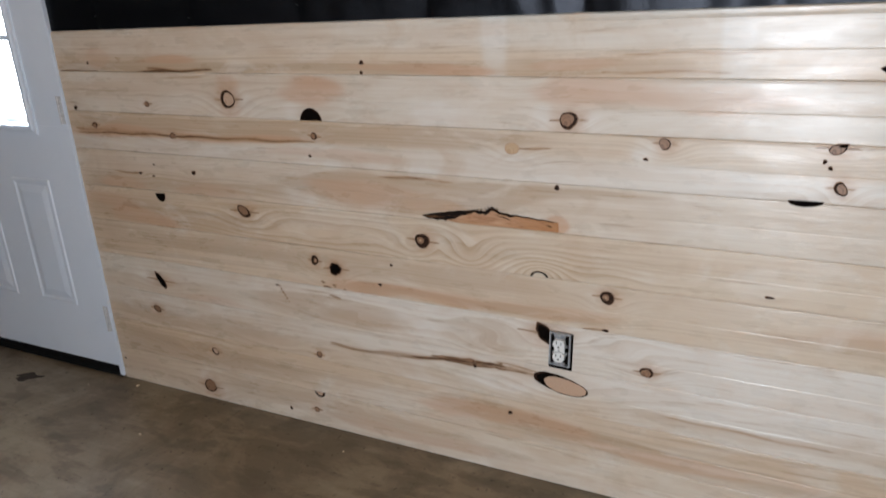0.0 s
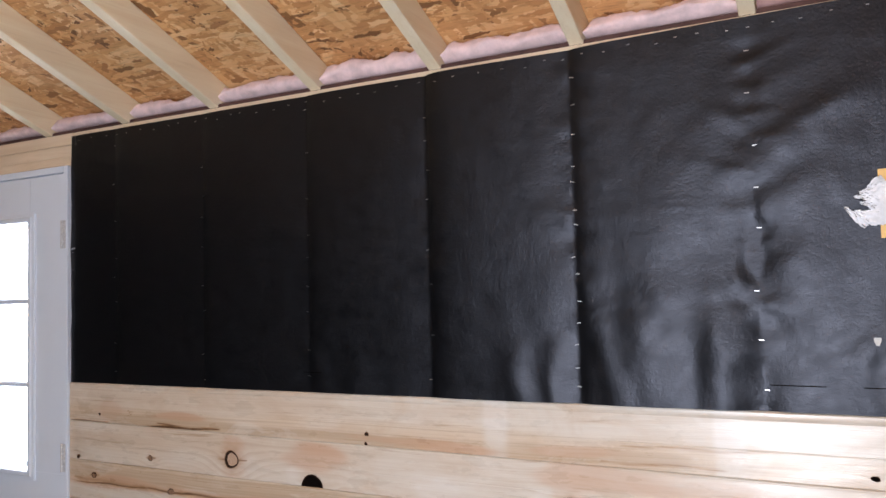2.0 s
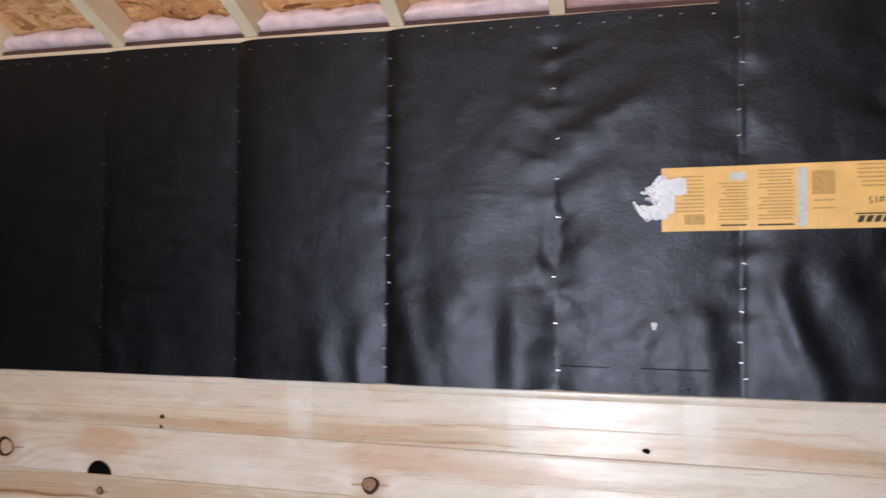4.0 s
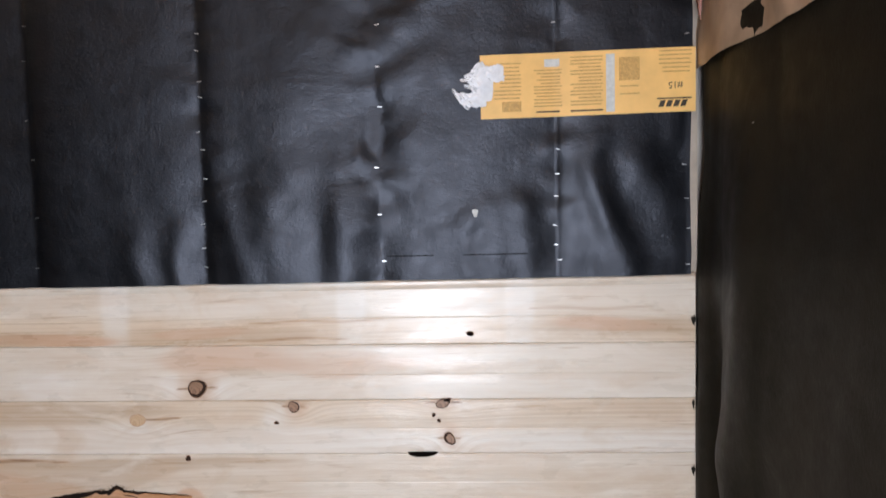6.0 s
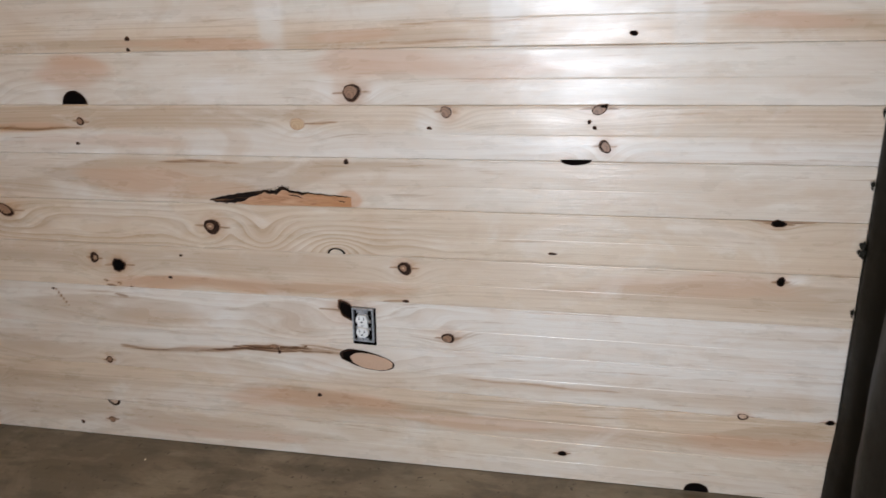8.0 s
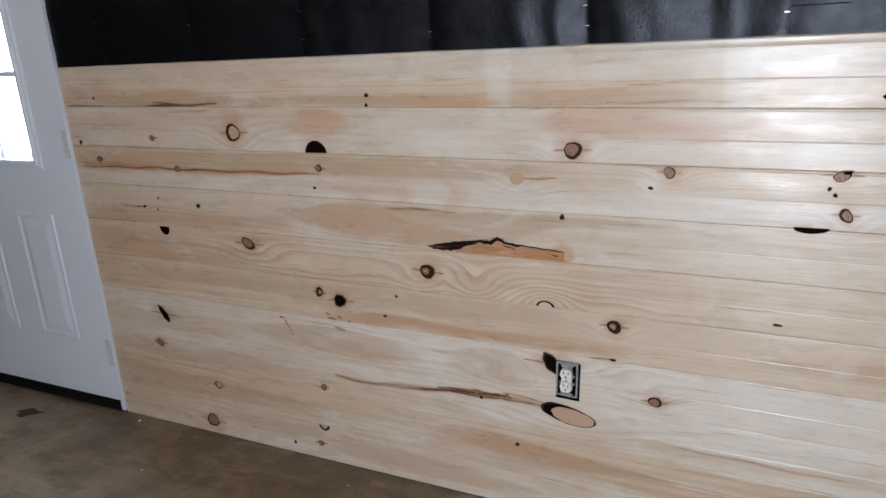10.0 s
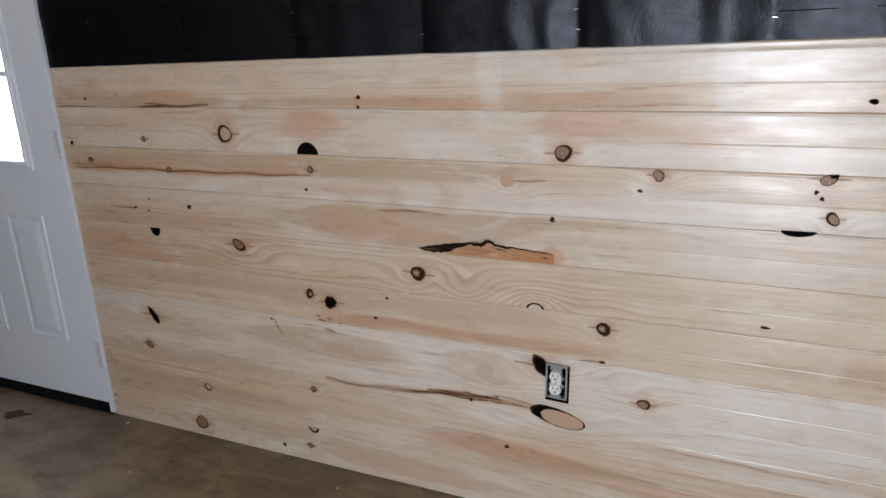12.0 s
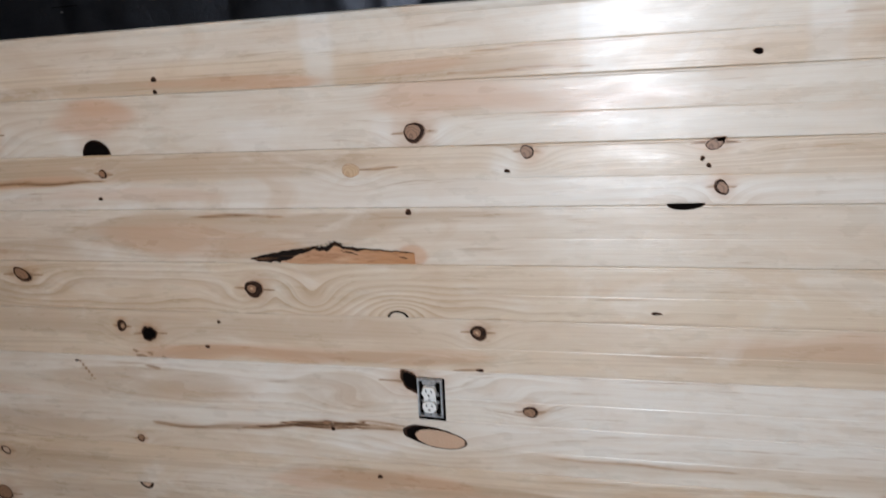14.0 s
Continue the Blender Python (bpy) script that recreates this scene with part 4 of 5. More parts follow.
rng = random.Random(31)
CREASES = []  # short creases running out from the staples
for stud, low_z, high_z, count, size in ((2.278, 1.45, 2.12, 15, 1.0), (2.690, 1.40, 2.05, 8, 0.7), (1.861, 1.45, 2.12, 10, 0.6), (1.450, 1.5, 2.1, 4, 0.35)):
    for i in range(count):
        cz = low_z + (high_z - low_z) * (i + rng.random()) / count
        run_x = rng.choice((-1, 1, 1)) * rng.uniform(0.05, 0.14)
        CREASES.append((stud + rng.uniform(-0.005, 0.005), cz, stud + run_x, cz + rng.uniform(-0.01, 0.06), rng.uniform(0.013, 0.024), size * rng.uniform(0.0018, 0.0042)))


def felt_y(x, z):
    k = max(i for i, s in enumerate(STUDS) if s <= x + 1e-6)
    k = min(k, len(STUDS) - 2)
    u = min(max((x - STUDS[k]) / (STUDS[k + 1] - STUDS[k]), 0), 1)
    belly = (1 - math.exp(-u / (0.20 if k == 6 else 0.06))) * (1 - u ** 3.4)
    y = 0.015 - SLACKS[k] * belly * (0.8 + 0.4 * noise.noise((x * 1.1, z * 1.4, 3)))
    amp = 0.0010 + 0.0032 * min(1, max(0, (x - 1.2) / 1.0))
    y += amp * noise.fractal((x * 5, z * 4, 1.7), 1.0, 2.0, 2)
    y += 0.30 * amp * noise.fractal((x * 13, z * 11, 4.1), 1.0, 2.0, 2)
    pull = gauss(min(x - STUDS[k], STUDS[k + 1] - x), 0.045)
    y += pull * amp * 1.5 * noise.noise((x * 6, z * 17, 9))
    wx = x + 0.030 * noise.noise((x * 4, z * 6, 12)) + 0.010 * noise.noise((x * 14, z * 14, 5))
    wz = z + 0.030 * noise.noise((x * 5, z * 4, 20))
    for x0, z0, x1, z1, w, h in FOLDS:
        dx, dz = x1 - x0, z1 - z0
        f = min(max(((wx - x0) * dx + (wz - z0) * dz) / (dx * dx + dz * dz), 0), 1)
        r = math.hypot(wx - x0 - f * dx, wz - z0 - f * dz)
        if r < 3 * w:
            y -= 0.62 * h * gauss(r, w * 1.3) * (1 + 0.35 * noise.noise((x * 11, z * 9, 8))) * (0.35 + 0.65 * math.sin(math.pi * min(1, 0.15 + 0.75 * f)))
    for x0, z0, x1, z1, w, h in CREASES:
        if abs(x - x0) < 0.2 and abs(z - z0) < 0.15:
            dx, dz = x1 - x0, z1 - z0
            f = min(max(((wx - x0) * dx + (z - z0) * dz) / (dx * dx + dz * dz), 0), 1)
            y -= 0.7 * h * (1 - 0.8 * f) * gauss(math.hypot(wx - x0 - f * dx, z - z0 - f * dz), w)
    y += 0.00055 * gauss(x - 2.12, 0.10) * gauss(z - 1.79, 0.04) * math.sin(z * 330 + 14 * x + 3 * noise.noise((x * 12, z * 30, 6))) * (0.5 + noise.noise((x * 15, z * 25, 2)))
    return min(max(y, -0.034), 0.0165) - 0.0112


felt = thing("roofing_felt", "black roofing felt stapled over the studs above pine panelling", "roofing felt")


def felt_top(x):
    """The upper edge creeps up over the plate and covers it near the end wall."""
    return FELT_TOP + 0.010 * min(1, max(0, (x - 1.75) / 0.5)) + 0.018 * min(1, max(0, (x - 2.645) / 0.02))


def felt_place(u, v):
    x = (WALL_R - 0.011) * u
    z = 1.3272 + (felt_top(x) - 1.3272) * v
    if u > 0.99:
        x += 0.003 * noise.noise((z * 5, 2, 7)) - 0.006 * gauss(z - 1.52, 0.12)
    if u < 0.01:
        x += 0.016 * noise.noise((z * 4.2, 1, 4)) + 0.005
    return (x, felt_y(min(max(x, 0), 2.989), z), z)


part("felt_sheet", sheet(480, 144, felt_place), FELT, felt, smooth=True)
# thin black lap line along the lower edge
for x0, x1 in ((1.02, 1.09), (2.29, 2.40), (2.47, 2.62)):
    bm = sheet(12, 1, lambda u, v: (x0 + (x1 - x0) * u, felt_y(x0 + (x1 - x0) * u, 1.385) - 0.0012, 1.384 + 0.002 * v))
    part("lap_line", bm, HOLE, felt)

STAPLE_MESH = bpy.data.meshes.new("staple")
bm = box(-0.0058, 0.0058, -0.0008, 0.0008, -0.0010, 0.0010, 0.0003)
bm.to_mesh(STAPLE_MESH)
bm.free()
STAPLE_MESH.materials.append(STAPLE)


def staple(x, y, z, parent, turn=0.0, size=1.0):
    ob = new("staple", STAPLE_MESH)
    ob.parent = parent
    ob.location = (x, y, z)
    ob.rotation_euler = (0, turn, 0)
    ob.scale = (size, 1, size)


rng = random.Random(11)
for s in STUDS:
    dense = 1.0 if s in (1.861, 2.690) else 0.6
    z = 1.35 + rng.uniform(0, 0.03)
    while z < 2.17:
        x = s + rng.uniform(-0.007, 0.007) + (0.012 if s == 0 else 0)
        if s < 2.98 or z < 1.5 or rng.random() < 0.4:
            staple(x, felt_y(x, z) - 0.0022, z, felt, rng.uniform(-0.25, 0.25), 0.9 if s > 1.5 else 0.7)
        z += rng.uniform(0.035, 0.085) / dense
x = 0.05
while x < 2.95:
    z = felt_top(x) - 0.022 + rng.uniform(-0.006, 0.006)
    staple(x, felt_y(x, z) - 0.0022, z, felt, rng.uniform(-0.2, 0.2), 0.6)
    x += rng.uniform(0.035, 0.075)
# a bent staple hanging at the edge beside the door, and a torn nick
bent = part("bent_staple", box(-0.010, 0.010, -0.0012, 0.0012, -0.0018, 0.0018, 0.0004), HINGE, felt, "pale bent staple")
bent.location, bent.rotation_euler = (0.026, -0.006, 1.80), (0, -0.25, 0)
bm = fan((0.5, 1.0), lambda a: (0.006 * math.cos(a) * (1 + 0.3 * math.sin(3 * a)), 0.012 * math.sin(a) * (1 + 0.3 * math.cos(2 * a))), (0, 0), 0)
nick = part("torn_nick", bm, GREY_INK, felt, "small pale tear in the felt")
nick.location = (2.500, felt_y(2.5, 1.482) - 0.003, 1.482)

# ---------------------------------------------------------------- yellow paper label
LX0, LX1, LZ0, LZ1 = 2.518, 3.008, 1.697, 1.842
label_strip = thing("paper_label", "yellow printed paper label, torn at one end, stuck on black felt", "label")


def label_point(fx, fz, lift=0.0):
    x = LX0 + (LX1 - LX0) * fx
    z = LZ0 + 0.006 * fx + (LZ1 - LZ0) * fz
    fy = felt_y(min(x, 2.989), z)
    y = min(fy * 0.5 - 0.0075 - 0.0015 * math.sin(fx * 9), fy - 0.0025)
    return (x, y - lift, z)


part("paper_strip", sheet(48, 8, lambda u, v: label_point(u, v)), YELLOW, label_strip, smooth=True)


def print_block(name, fx0, fx1, fz0, fz1, mat):
    bm = sheet(6, 2, lambda u, v: label_point(fx0 + (fx1 - fx0) * u, fz0 + (fz1 - fz0) * v, 0.0009))
    part(name, bm, mat, label_strip)


def print_lines(fx0, fx1, fz0, fz1, count, mat, seed):
    r = random.Random(seed)
    for i in range(count):
        z = fz0 + (fz1 - fz0) * i / max(1, count - 1)
        a = fx0 + (fx1 - fx0) * r.choice((0, 0, 0.1, 0.25))
        print_block("printed_line", a, fx1 - (fx1 - fx0) * r.choice((0, 0, 0.05)), z, z + 0.022, mat)


print_lines(0.06, 0.19, 0.30, 0.84, 10, INK_SOFT, 1)
print_block("printed_panel", 0.10, 0.19, 0.10, 0.26, INK_SOFT)
print_lines(0.25, 0.38, 0.16, 0.72, 12, INK_SOFT, 2)
print_block("printed_panel", 0.30, 0.37, 0.78, 0.90, GREY_INK)
print_block("printed_bar", 0.26, 0.37, 0.07, 0.095, INK)
print_lines(0.42, 0.57, 0.16, 0.90, 15, INK_SOFT, 3)
print_block("printed_bar", 0.42, 0.57, 0.065, 0.09, INK)
print_block("printed_panel", 0.585, 0.625, 0.04, 0.94, GREY_INK)
print_block("printed_panel", 0.645, 0.74, 0.52, 0.88, INK_SOFT)
print_lines(0.65, 0.74, 0.30, 0.42, 2, INK_SOFT, 4)
print_lines(0.83, 0.98, 0.62, 0.94, 6, INK_SOFT, 5)
print_block("printed_bar", 0.82, 0.98, 0.205, 0.225, INK)
# maker's mark as a plain leaning shape
for i in range(4):
    bm = sheet(4, 2, lambda u, v: label_point(0.825 + 0.034 * i + 0.024 * u + 0.012 * v, 0.085 + 0.10 * v, 0.0009))
    part("printed_mark", bm, INK, label_strip)
curve = bpy.data.curves.new("size_text", "FONT")
curve.body, curve.size, curve.align_x, curve.align_y = "#15", 0.021, "CENTER", "CENTER"
text_tmp = bpy.data.objects.new("size_text", curve)
text_mesh = bpy.data.meshes.new_from_object(text_tmp)
bpy.data.objects.remove(text_tmp)
text_mesh.materials.append(INK)
size_text = new("printed_text", text_mesh)
size_text.parent = label_strip
size_text.matrix_local = Matrix.Translation(label_point(0.905, 0.42, 0.0012)) @ Euler((radians(90), radians(180), 0)).to_matrix().to_4x4()


def tuft(x, z, length, width, turn, lift):
    """A feathered tongue of torn paper backing."""
    c, s = math.cos(radians(turn)), math.sin(radians(turn))

    def place(u, v):
        w = width * (0.35 + 0.65 * math.sin(math.pi * min(1, 0.25 + u * 0.8))) * (v - 0.5)
        w += 0.004 * noise.noise((u * 9, v * 6, turn))
        a, b = -length * u + 0.006 * noise.noise((v * 7, u * 2, turn + 5)), w
        return (x + a * c - b * s, felt_y(x, z) - 0.010 - lift - 0.010 * math.sin(u * 2.2) * (1 + 0.4 * noise.noise((u * 5, v * 5, 2))), z + a * s + b * c)
    return sheet(14, 8, place)


for x, z, ln, wd, tn, lf in ((2.548, 1.772, 0.058, 0.080, -8, 0.001), (2.532, 1.738, 0.052, 0.034, -12, 0.003),
                             (2.492, 1.722, 0.058, 0.015, -48, 0.005), (2.512, 1.728, 0.050, 0.020, -35, 0.004),
                             (2.530, 1.815, 0.034, 0.030, 22, 0.002), (2.525, 1.800, 0.044, 0.016, 8, 0.004),
                             (2.522, 1.782, 0.050, 0.014, -4, 0.005), (2.520, 1.760, 0.040, 0.012, -18, 0.006), (2.545, 1.79, 0.045, 0.05, 0, 0.0035), (2.572, 1.800, 0.050, 0.040, 4, 0.002)):
    part("torn_backing", tuft(x, z, ln, wd, tn, lf), PAPER, label_strip, "white torn paper backing", smooth=True)

# ---------------------------------------------------------------- framing of this wall
back_wall = thing("wall_north", "stud wall carrying pine panelling, black felt and the entry door", "wall", kind="structure")
part("sheathing", box(0.0, WALL_R + 0.15, 0.105, 0.125, 0, PLATE + 0.1), OSB_WALL, back_wall)
part("sheathing", box(LEFT - 0.15, -0.95, 0.02, 0.125, 0, 2.10), OSB_WALL, back_wall)
for s in STUDS:
    part("stud", box(s - 0.019 + (0.02 if s == 0 else 0), s + 0.019 + (0.02 if s == 0 else 0), 0.0195, 0.105, 0, 2.194), LUMBER, back_wall)
part("top_plate", box(0.0, WALL_R + 0.1, 0.0175, 0.105, 2.194, PLATE, 0.002), LUMBER_X, back_wall)
part("top_plate", box(LEFT - 0.1, 0.0, 0.014, 0.105, 2.182, PLATE - 0.001, 0.002), LUMBER_X, back_wall)
# the shadowed gap over the plate, put in as a dark coloured strip
part("sill_seal", box(LEFT - 0.1, WALL_R, 0.0260, 0.104, PLATE - 0.002, 2.2400, 0.003), GAP_SHADE, back_wall, "dark reddish strip painted as the shaded gap between plate and rafters")
part("header", box(LEFT - 0.1, 0.002, 0.016, 0.105, 2.138, 2.181, 0.002), LUMBER_X, back_wall)
part("header", box(LEFT - 0.1, 0.002, 0.006, 0.105, 2.104, 2.137, 0.003), LUMBER_X, back_wall)
part("corner_stud", box(WALL_R - 0.034, WALL_R + 0.006, 0.0175, 0.10, TOP + 0.004, 2.194, 0.002), CORNER, back_wall)

# ---------------------------------------------------------------- entry door
door = thing("door_1", "closed white half-glazed entry door with two raised panels below", "door", kind="structure")
DX0, DX1, DZ0, DZ1 = -0.935, -0.024, 0.048, 2.076
GX0, GX1, GZ0, GZ1 = -0.735, -0.212, 1.002, 1.908
# slab in rails and stiles round the glass
part("hinge_stile", box(GX1, DX1, -0.004, 0.040, GZ0, DZ1 - 0.001, 0.0015), DOOR, door)
part("lock_stile", box(DX0, GX0, -0.004, 0.040, GZ0, DZ1 - 0.001, 0.0015), DOOR, door)
part("top_rail", box(GX0, GX1, -0.0035, 0.040, GZ1, DZ1 - 0.001), DOOR, door)
part("lower_leaf", box(DX0, DX1, -0.0038, 0.040, DZ0, GZ0, 0.0015), DOOR, door)


def ring_frame(x0, x1, z0, z1, width, y0, y1, lip=0.004):
    """A mitred moulding round a rectangle with a stepped face."""
    bm = bmesh.new()
    prof = ((0.0, y1), (0.0, y0 + lip), (lip, y0), (width * 0.45, y0), (width * 0.6, y0 + lip), (width - 0.002, y0 + lip * 1.3), (width, y1))
    loops = []
    for off, y in prof:
        loops.append([bm.verts.new((x, y, z)) for x, z in ((x0 - off, z0 - off), (x1 + off, z0 - off), (x1 + off, z1 + off), (x0 - off, z1 + off))])
    for a, b in zip(loops, loops[1:]):
        for i in range(4):
            bm.faces.new((a[i], a[(i + 1) % 4], b[(i + 1) % 4], b[i]))
    bmesh.ops.recalc_face_normals(bm, faces=bm.faces)
    return bm


part("glazing_frame", ring_frame(GX0, GX1, GZ0, GZ1, 0.034, -0.017, 0.0), DOOR, door)
for z in (1.312, 1.617):
    part("muntin", box(GX0, GX1, -0.012, 0.012, z - 0.009, z + 0.009, 0.004), DOOR, door)
for x in (-0.388, -0.561):
    part("muntin", box(x - 0.009, x + 0.009, -0.0115, 0.0115, GZ0, GZ1, 0.004), DOOR, door)
pane = part("pane", box(GX0, GX1, 0.016, 0.020, GZ0, GZ1), GLASS, door, "clear glass pane")
pane.visible_shadow = False


def raised_panel(x0, x1, z0, z1):
    bm = bmesh.new()
    prof = ((0.0, -0.0038), (0.004, -0.0075), (0.012, -0.0085), (0.020, -0.0045), (0.026, -0.0042), (0.052, -0.0100))
    loops = []
    for off, y in prof:
        loops.append([bm.verts.new((x, y, z)) for x, z in ((x0 + off, z0 + off), (x1 - off, z0 + off), (x1 - off, z1 - off), (x0 + off, z1 - off))])
    for a, b in zip(loops, loops[1:]):
        for i in range(4):
            bm.faces.new((a[i], a[(i + 1) % 4], b[(i + 1) % 4], b[i]))
    bm.faces.new(loops[-1])
    bmesh.ops.recalc_face_normals(bm, faces=bm.faces)
    return bm


part("raised_panel", raised_panel(-0.402, -0.186, 0.287, 0.797), DOOR, door)
part("raised_panel", raised_panel(-0.762, -0.546, 0.287, 0.797), DOOR, door)
part("jamb", box(-0.0215, -0.0005, -0.009, 0.100, 0.010, 2.102, 0.002), DOOR, door)
part("jamb", box(DX0 - 0.024, DX0 - 0.003, -0.009, 0.100, 0.010, 2.102, 0.002), DOOR, door)
part("head_jamb", box(DX0 - 0.003, -0.0215, -0.009, 0.100, 2.0795, 2.1025, 0.002), DOOR, door)
part("threshold", box(DX0 - 0.02, -0.012, -0.008, 0.10, 0.002, 0.030, 0.003), BLACK, door, "black door threshold")
part("door_sweep", box(DX0, DX1, -0.006, 0.036, 0.030, 0.047, 0.002), BLACK, door, "black rubber sweep")
for z0, z1 in ((1.803, 1.904), (1.013, 1.110), (0.205, 0.308)):
    bm = box(-0.036, -0.010, -0.0105, -0.0085, z0, z1, 0.0008)
    hinge = part("hinge", bm, HINGE, door, "painted steel hinge")
    bm = bmesh.new()
    for i in range(3):
        seg = (z1 - z0) / 3
        bmesh.ops.create_cone(bm, cap_ends=True, segments=12, radius1=0.0052, radius2=0.0052, depth=seg - 0.001,
                              matrix=Matrix.Translation((-0.023, -0.0135, z0 + seg * (i + 0.5))))
    part("hinge_pin", bm, HINGE, hinge)
knob = bmesh.new()
bmesh.ops.create_uvsphere(knob, u_segments=20, v_segments=12, radius=0.027, matrix=Matrix.Translation((-0.875, -0.055, 0.95)))
bmesh.ops.create_cone(knob, cap_ends=True, segments=18, radius1=0.012, radius2=0.012, depth=0.05, matrix=Matrix.Translation((-0.875, -0.03, 0.95)) @ Euler((radians(90), 0, 0)).to_matrix().to_4x4())
part("door_knob", knob, GALV, door, "steel door knob", smooth=True)

# ---------------------------------------------------------------- floor
floor = thing("floor", "worn brown plywood floor sheets with dark stains", "floor", kind="structure")
for x0, x1 in ((-1.5, 0.6050), (0.6060, 3.15)):
    for y0, y1 in ((-2.439, 0.13), (-3.75, -2.441)):
        part("floor_sheet", box(x0, x1, y0, y1, -0.02, 0.0, 0.0006), FLOOR, floor)
part("subfloor", box(-1.5, 3.15, -3.75, 0.13, -0.06, -0.021), LUMBER, floor)
# dark scuffed mark by the door
bm = fan((0.4, 0.8, 1.0), lambda a: (0.055 * math.cos(a) * (1 + 0.3 * math.sin(3 * a + 1) + 0.15 * math.sin(7 * a)), 0.03 * math.sin(a) * (1 + 0.3 * math.cos(4 * a))), (0, 0, 0), 0)
mark = part("floor_stain", bm, plain("dark_floor_stain", (0.070, 0.052, 0.036), 0.7, 0.7, 45), floor, "dark burnt-looking stain")
mark.rotation_euler = (radians(-90), 0, 0.3)
mark.location = (-0.40, -0.15, 0.0012)
# scraps lying on the floor
for x, y, s in ((-0.10, -0.10, 0.003), (0.10, -0.035, 0.006), (0.38, -0.28, 0.004), (1.10, -0.10, 0.004)):
    chip = part("wood_chip", box(-s, s, -s * 0.5, s * 0.5, 0, 0.003, 0.001), LUMBER)
    chip.matrix_world = pose(x, y, 0.0, 0, 0, 57 * x * 10)
    tagged(chip, "small pale scrap of wood lying on the plywood floor", "wood chip", "scraps on the floor")

# ---------------------------------------------------------------- wall at the end of the panelling
end_wall = thing("wall_east", "stud wall with black felt below and kraft-faced insulation above", "wall", kind="structure")
part("sheathing", box(WALL_R + 0.10, WALL_R + 0.12, BACK, 0.125, 0, 3.2), OSB_WALL, end_wall)
for y in (-0.45, -0.86, -1.27, -1.68, -2.09, -2.5, -2.9, -3.3):
    part("stud", box(WALL_R + 0.012, WALL_R + 0.10, y - 0.019, y + 0.019, 0, 2.9), LUMBER, end_wall)


def end_felt(u, v):
    y = -0.004 - 3.55 * u ** 1.4
    top = 1.842 + 0.012 * noise.noise((y * 4, 3, 1)) + 0.02 * min(1, -y * 2)
    z = 0.0 + top * v
    bulge = 0.006 + 0.010 * abs(math.sin(math.pi * (y + 0.04) / 0.41)) ** 0.7
    x = WALL_R + 0.013 - bulge + 0.006 * noise.fractal((y * 4, z * 2.4, 5), 0.9, 2, 4)
    edge = gauss(y, 0.05)
    x -= edge * (0.004 + 0.010 * max(0, noise.noise((z * 3.1, 4, 2))))
    x -= 0.005 * gauss(y + 0.034 + 0.008 * math.sin(z * 6), 0.026) * (0.4 + 0.6 * gauss(z - 0.9, 0.5))
    x += 0.005 * gauss(y + 0.090 + 0.012 * math.sin(z * 4), 0.030)
    swell_y = -0.375 + 0.085 * gauss(z - 0.98, 0.09) + 0.02 * math.sin(z * 5) - 0.04 * max(0, 0.8 - z)
    x += 0.010 * gauss(y + 0.135, 0.05)
    x -= 0.034 * gauss(y - swell_y, 0.12) * min(1, max(0.15, (1.78 - z) / 0.35))
    x -= 0.014 * gauss(y, 0.10) * max(0, 0.30 - z) / 0.30
    x += 0.016 * gauss(y, 0.08) * min(1, max(0, (z - 1.32) / 0.25))
    x += 0.020 * gauss(y + 0.11, 0.040) * min(1, max(0, (1.32 - z) / 0.2))
    x -= 0.028 * min(1, max(0, (1.36 - z) / 0.9)) * min(1, max(0, -y - 0.10) / 0.25)
    if u < 0.001:
        y += 0.004 * noise.noise((z * 11, 1, 8))
    return (x, y, z)


end_sheet = thing("wall_felt", "weathered black felt stapled to the end wall, loose at its edge", "roofing felt")
part("felt_sheet", sheet(150, 130, end_felt), FELT_BROWN, end_sheet, smooth=True)
rng = random.Random(23)
for k in range(9):
    u = rng.choice((0.09, 0.10, 0.2, 0.21, 0.33, 0.34))
    p = end_felt(u, rng.uniform(0.15, 0.97))
    ob = new("staple", STAPLE_MESH)
    ob.parent, ob.location, ob.rotation_euler = end_sheet, (p[0] - 0.003, p[1], p[2]), (0, 0.2, radians(90))
    ob.scale = (0.6, 1, 0.8)
# ragged scraps of felt along the corner
for z, w in ((0.70, 0.009), (0.718, 0.007), (0.86, 0.004), (1.22, 0.005), (1.02, 0.003), (0.55, 0.004)):
    bm = fan((0.5, 1.0), lambda a: (w * math.cos(a) * (1 + 0.3 * math.sin(3 * a)), 0.011 * math.sin(a) * (1 + 0.3 * math.cos(5 * a))), (0, 0), 0)
    scrap = part("felt_scrap", bm, FELT_BROWN, end_sheet)
    scrap.location = (WALL_R - 0.010, -0.006, z)


def kraft_place(u, v):
    y = 0.012 - 3.5 * u ** 1.3
    z = 1.80 + 0.62 * v + v * 0.45 * min(1, max(0, -y) / 1.8)
    x = WALL_R + 0.006 - 0.022 * abs(math.sin(math.pi * min(0.0, y) / 0.41)) ** 0.5 + 0.010 * noise.fractal((y * 6, z * 5, 2), 0.8, 2, 4)
    return (x - 0.004 * gauss(y - 0.012, 0.035), y, z)


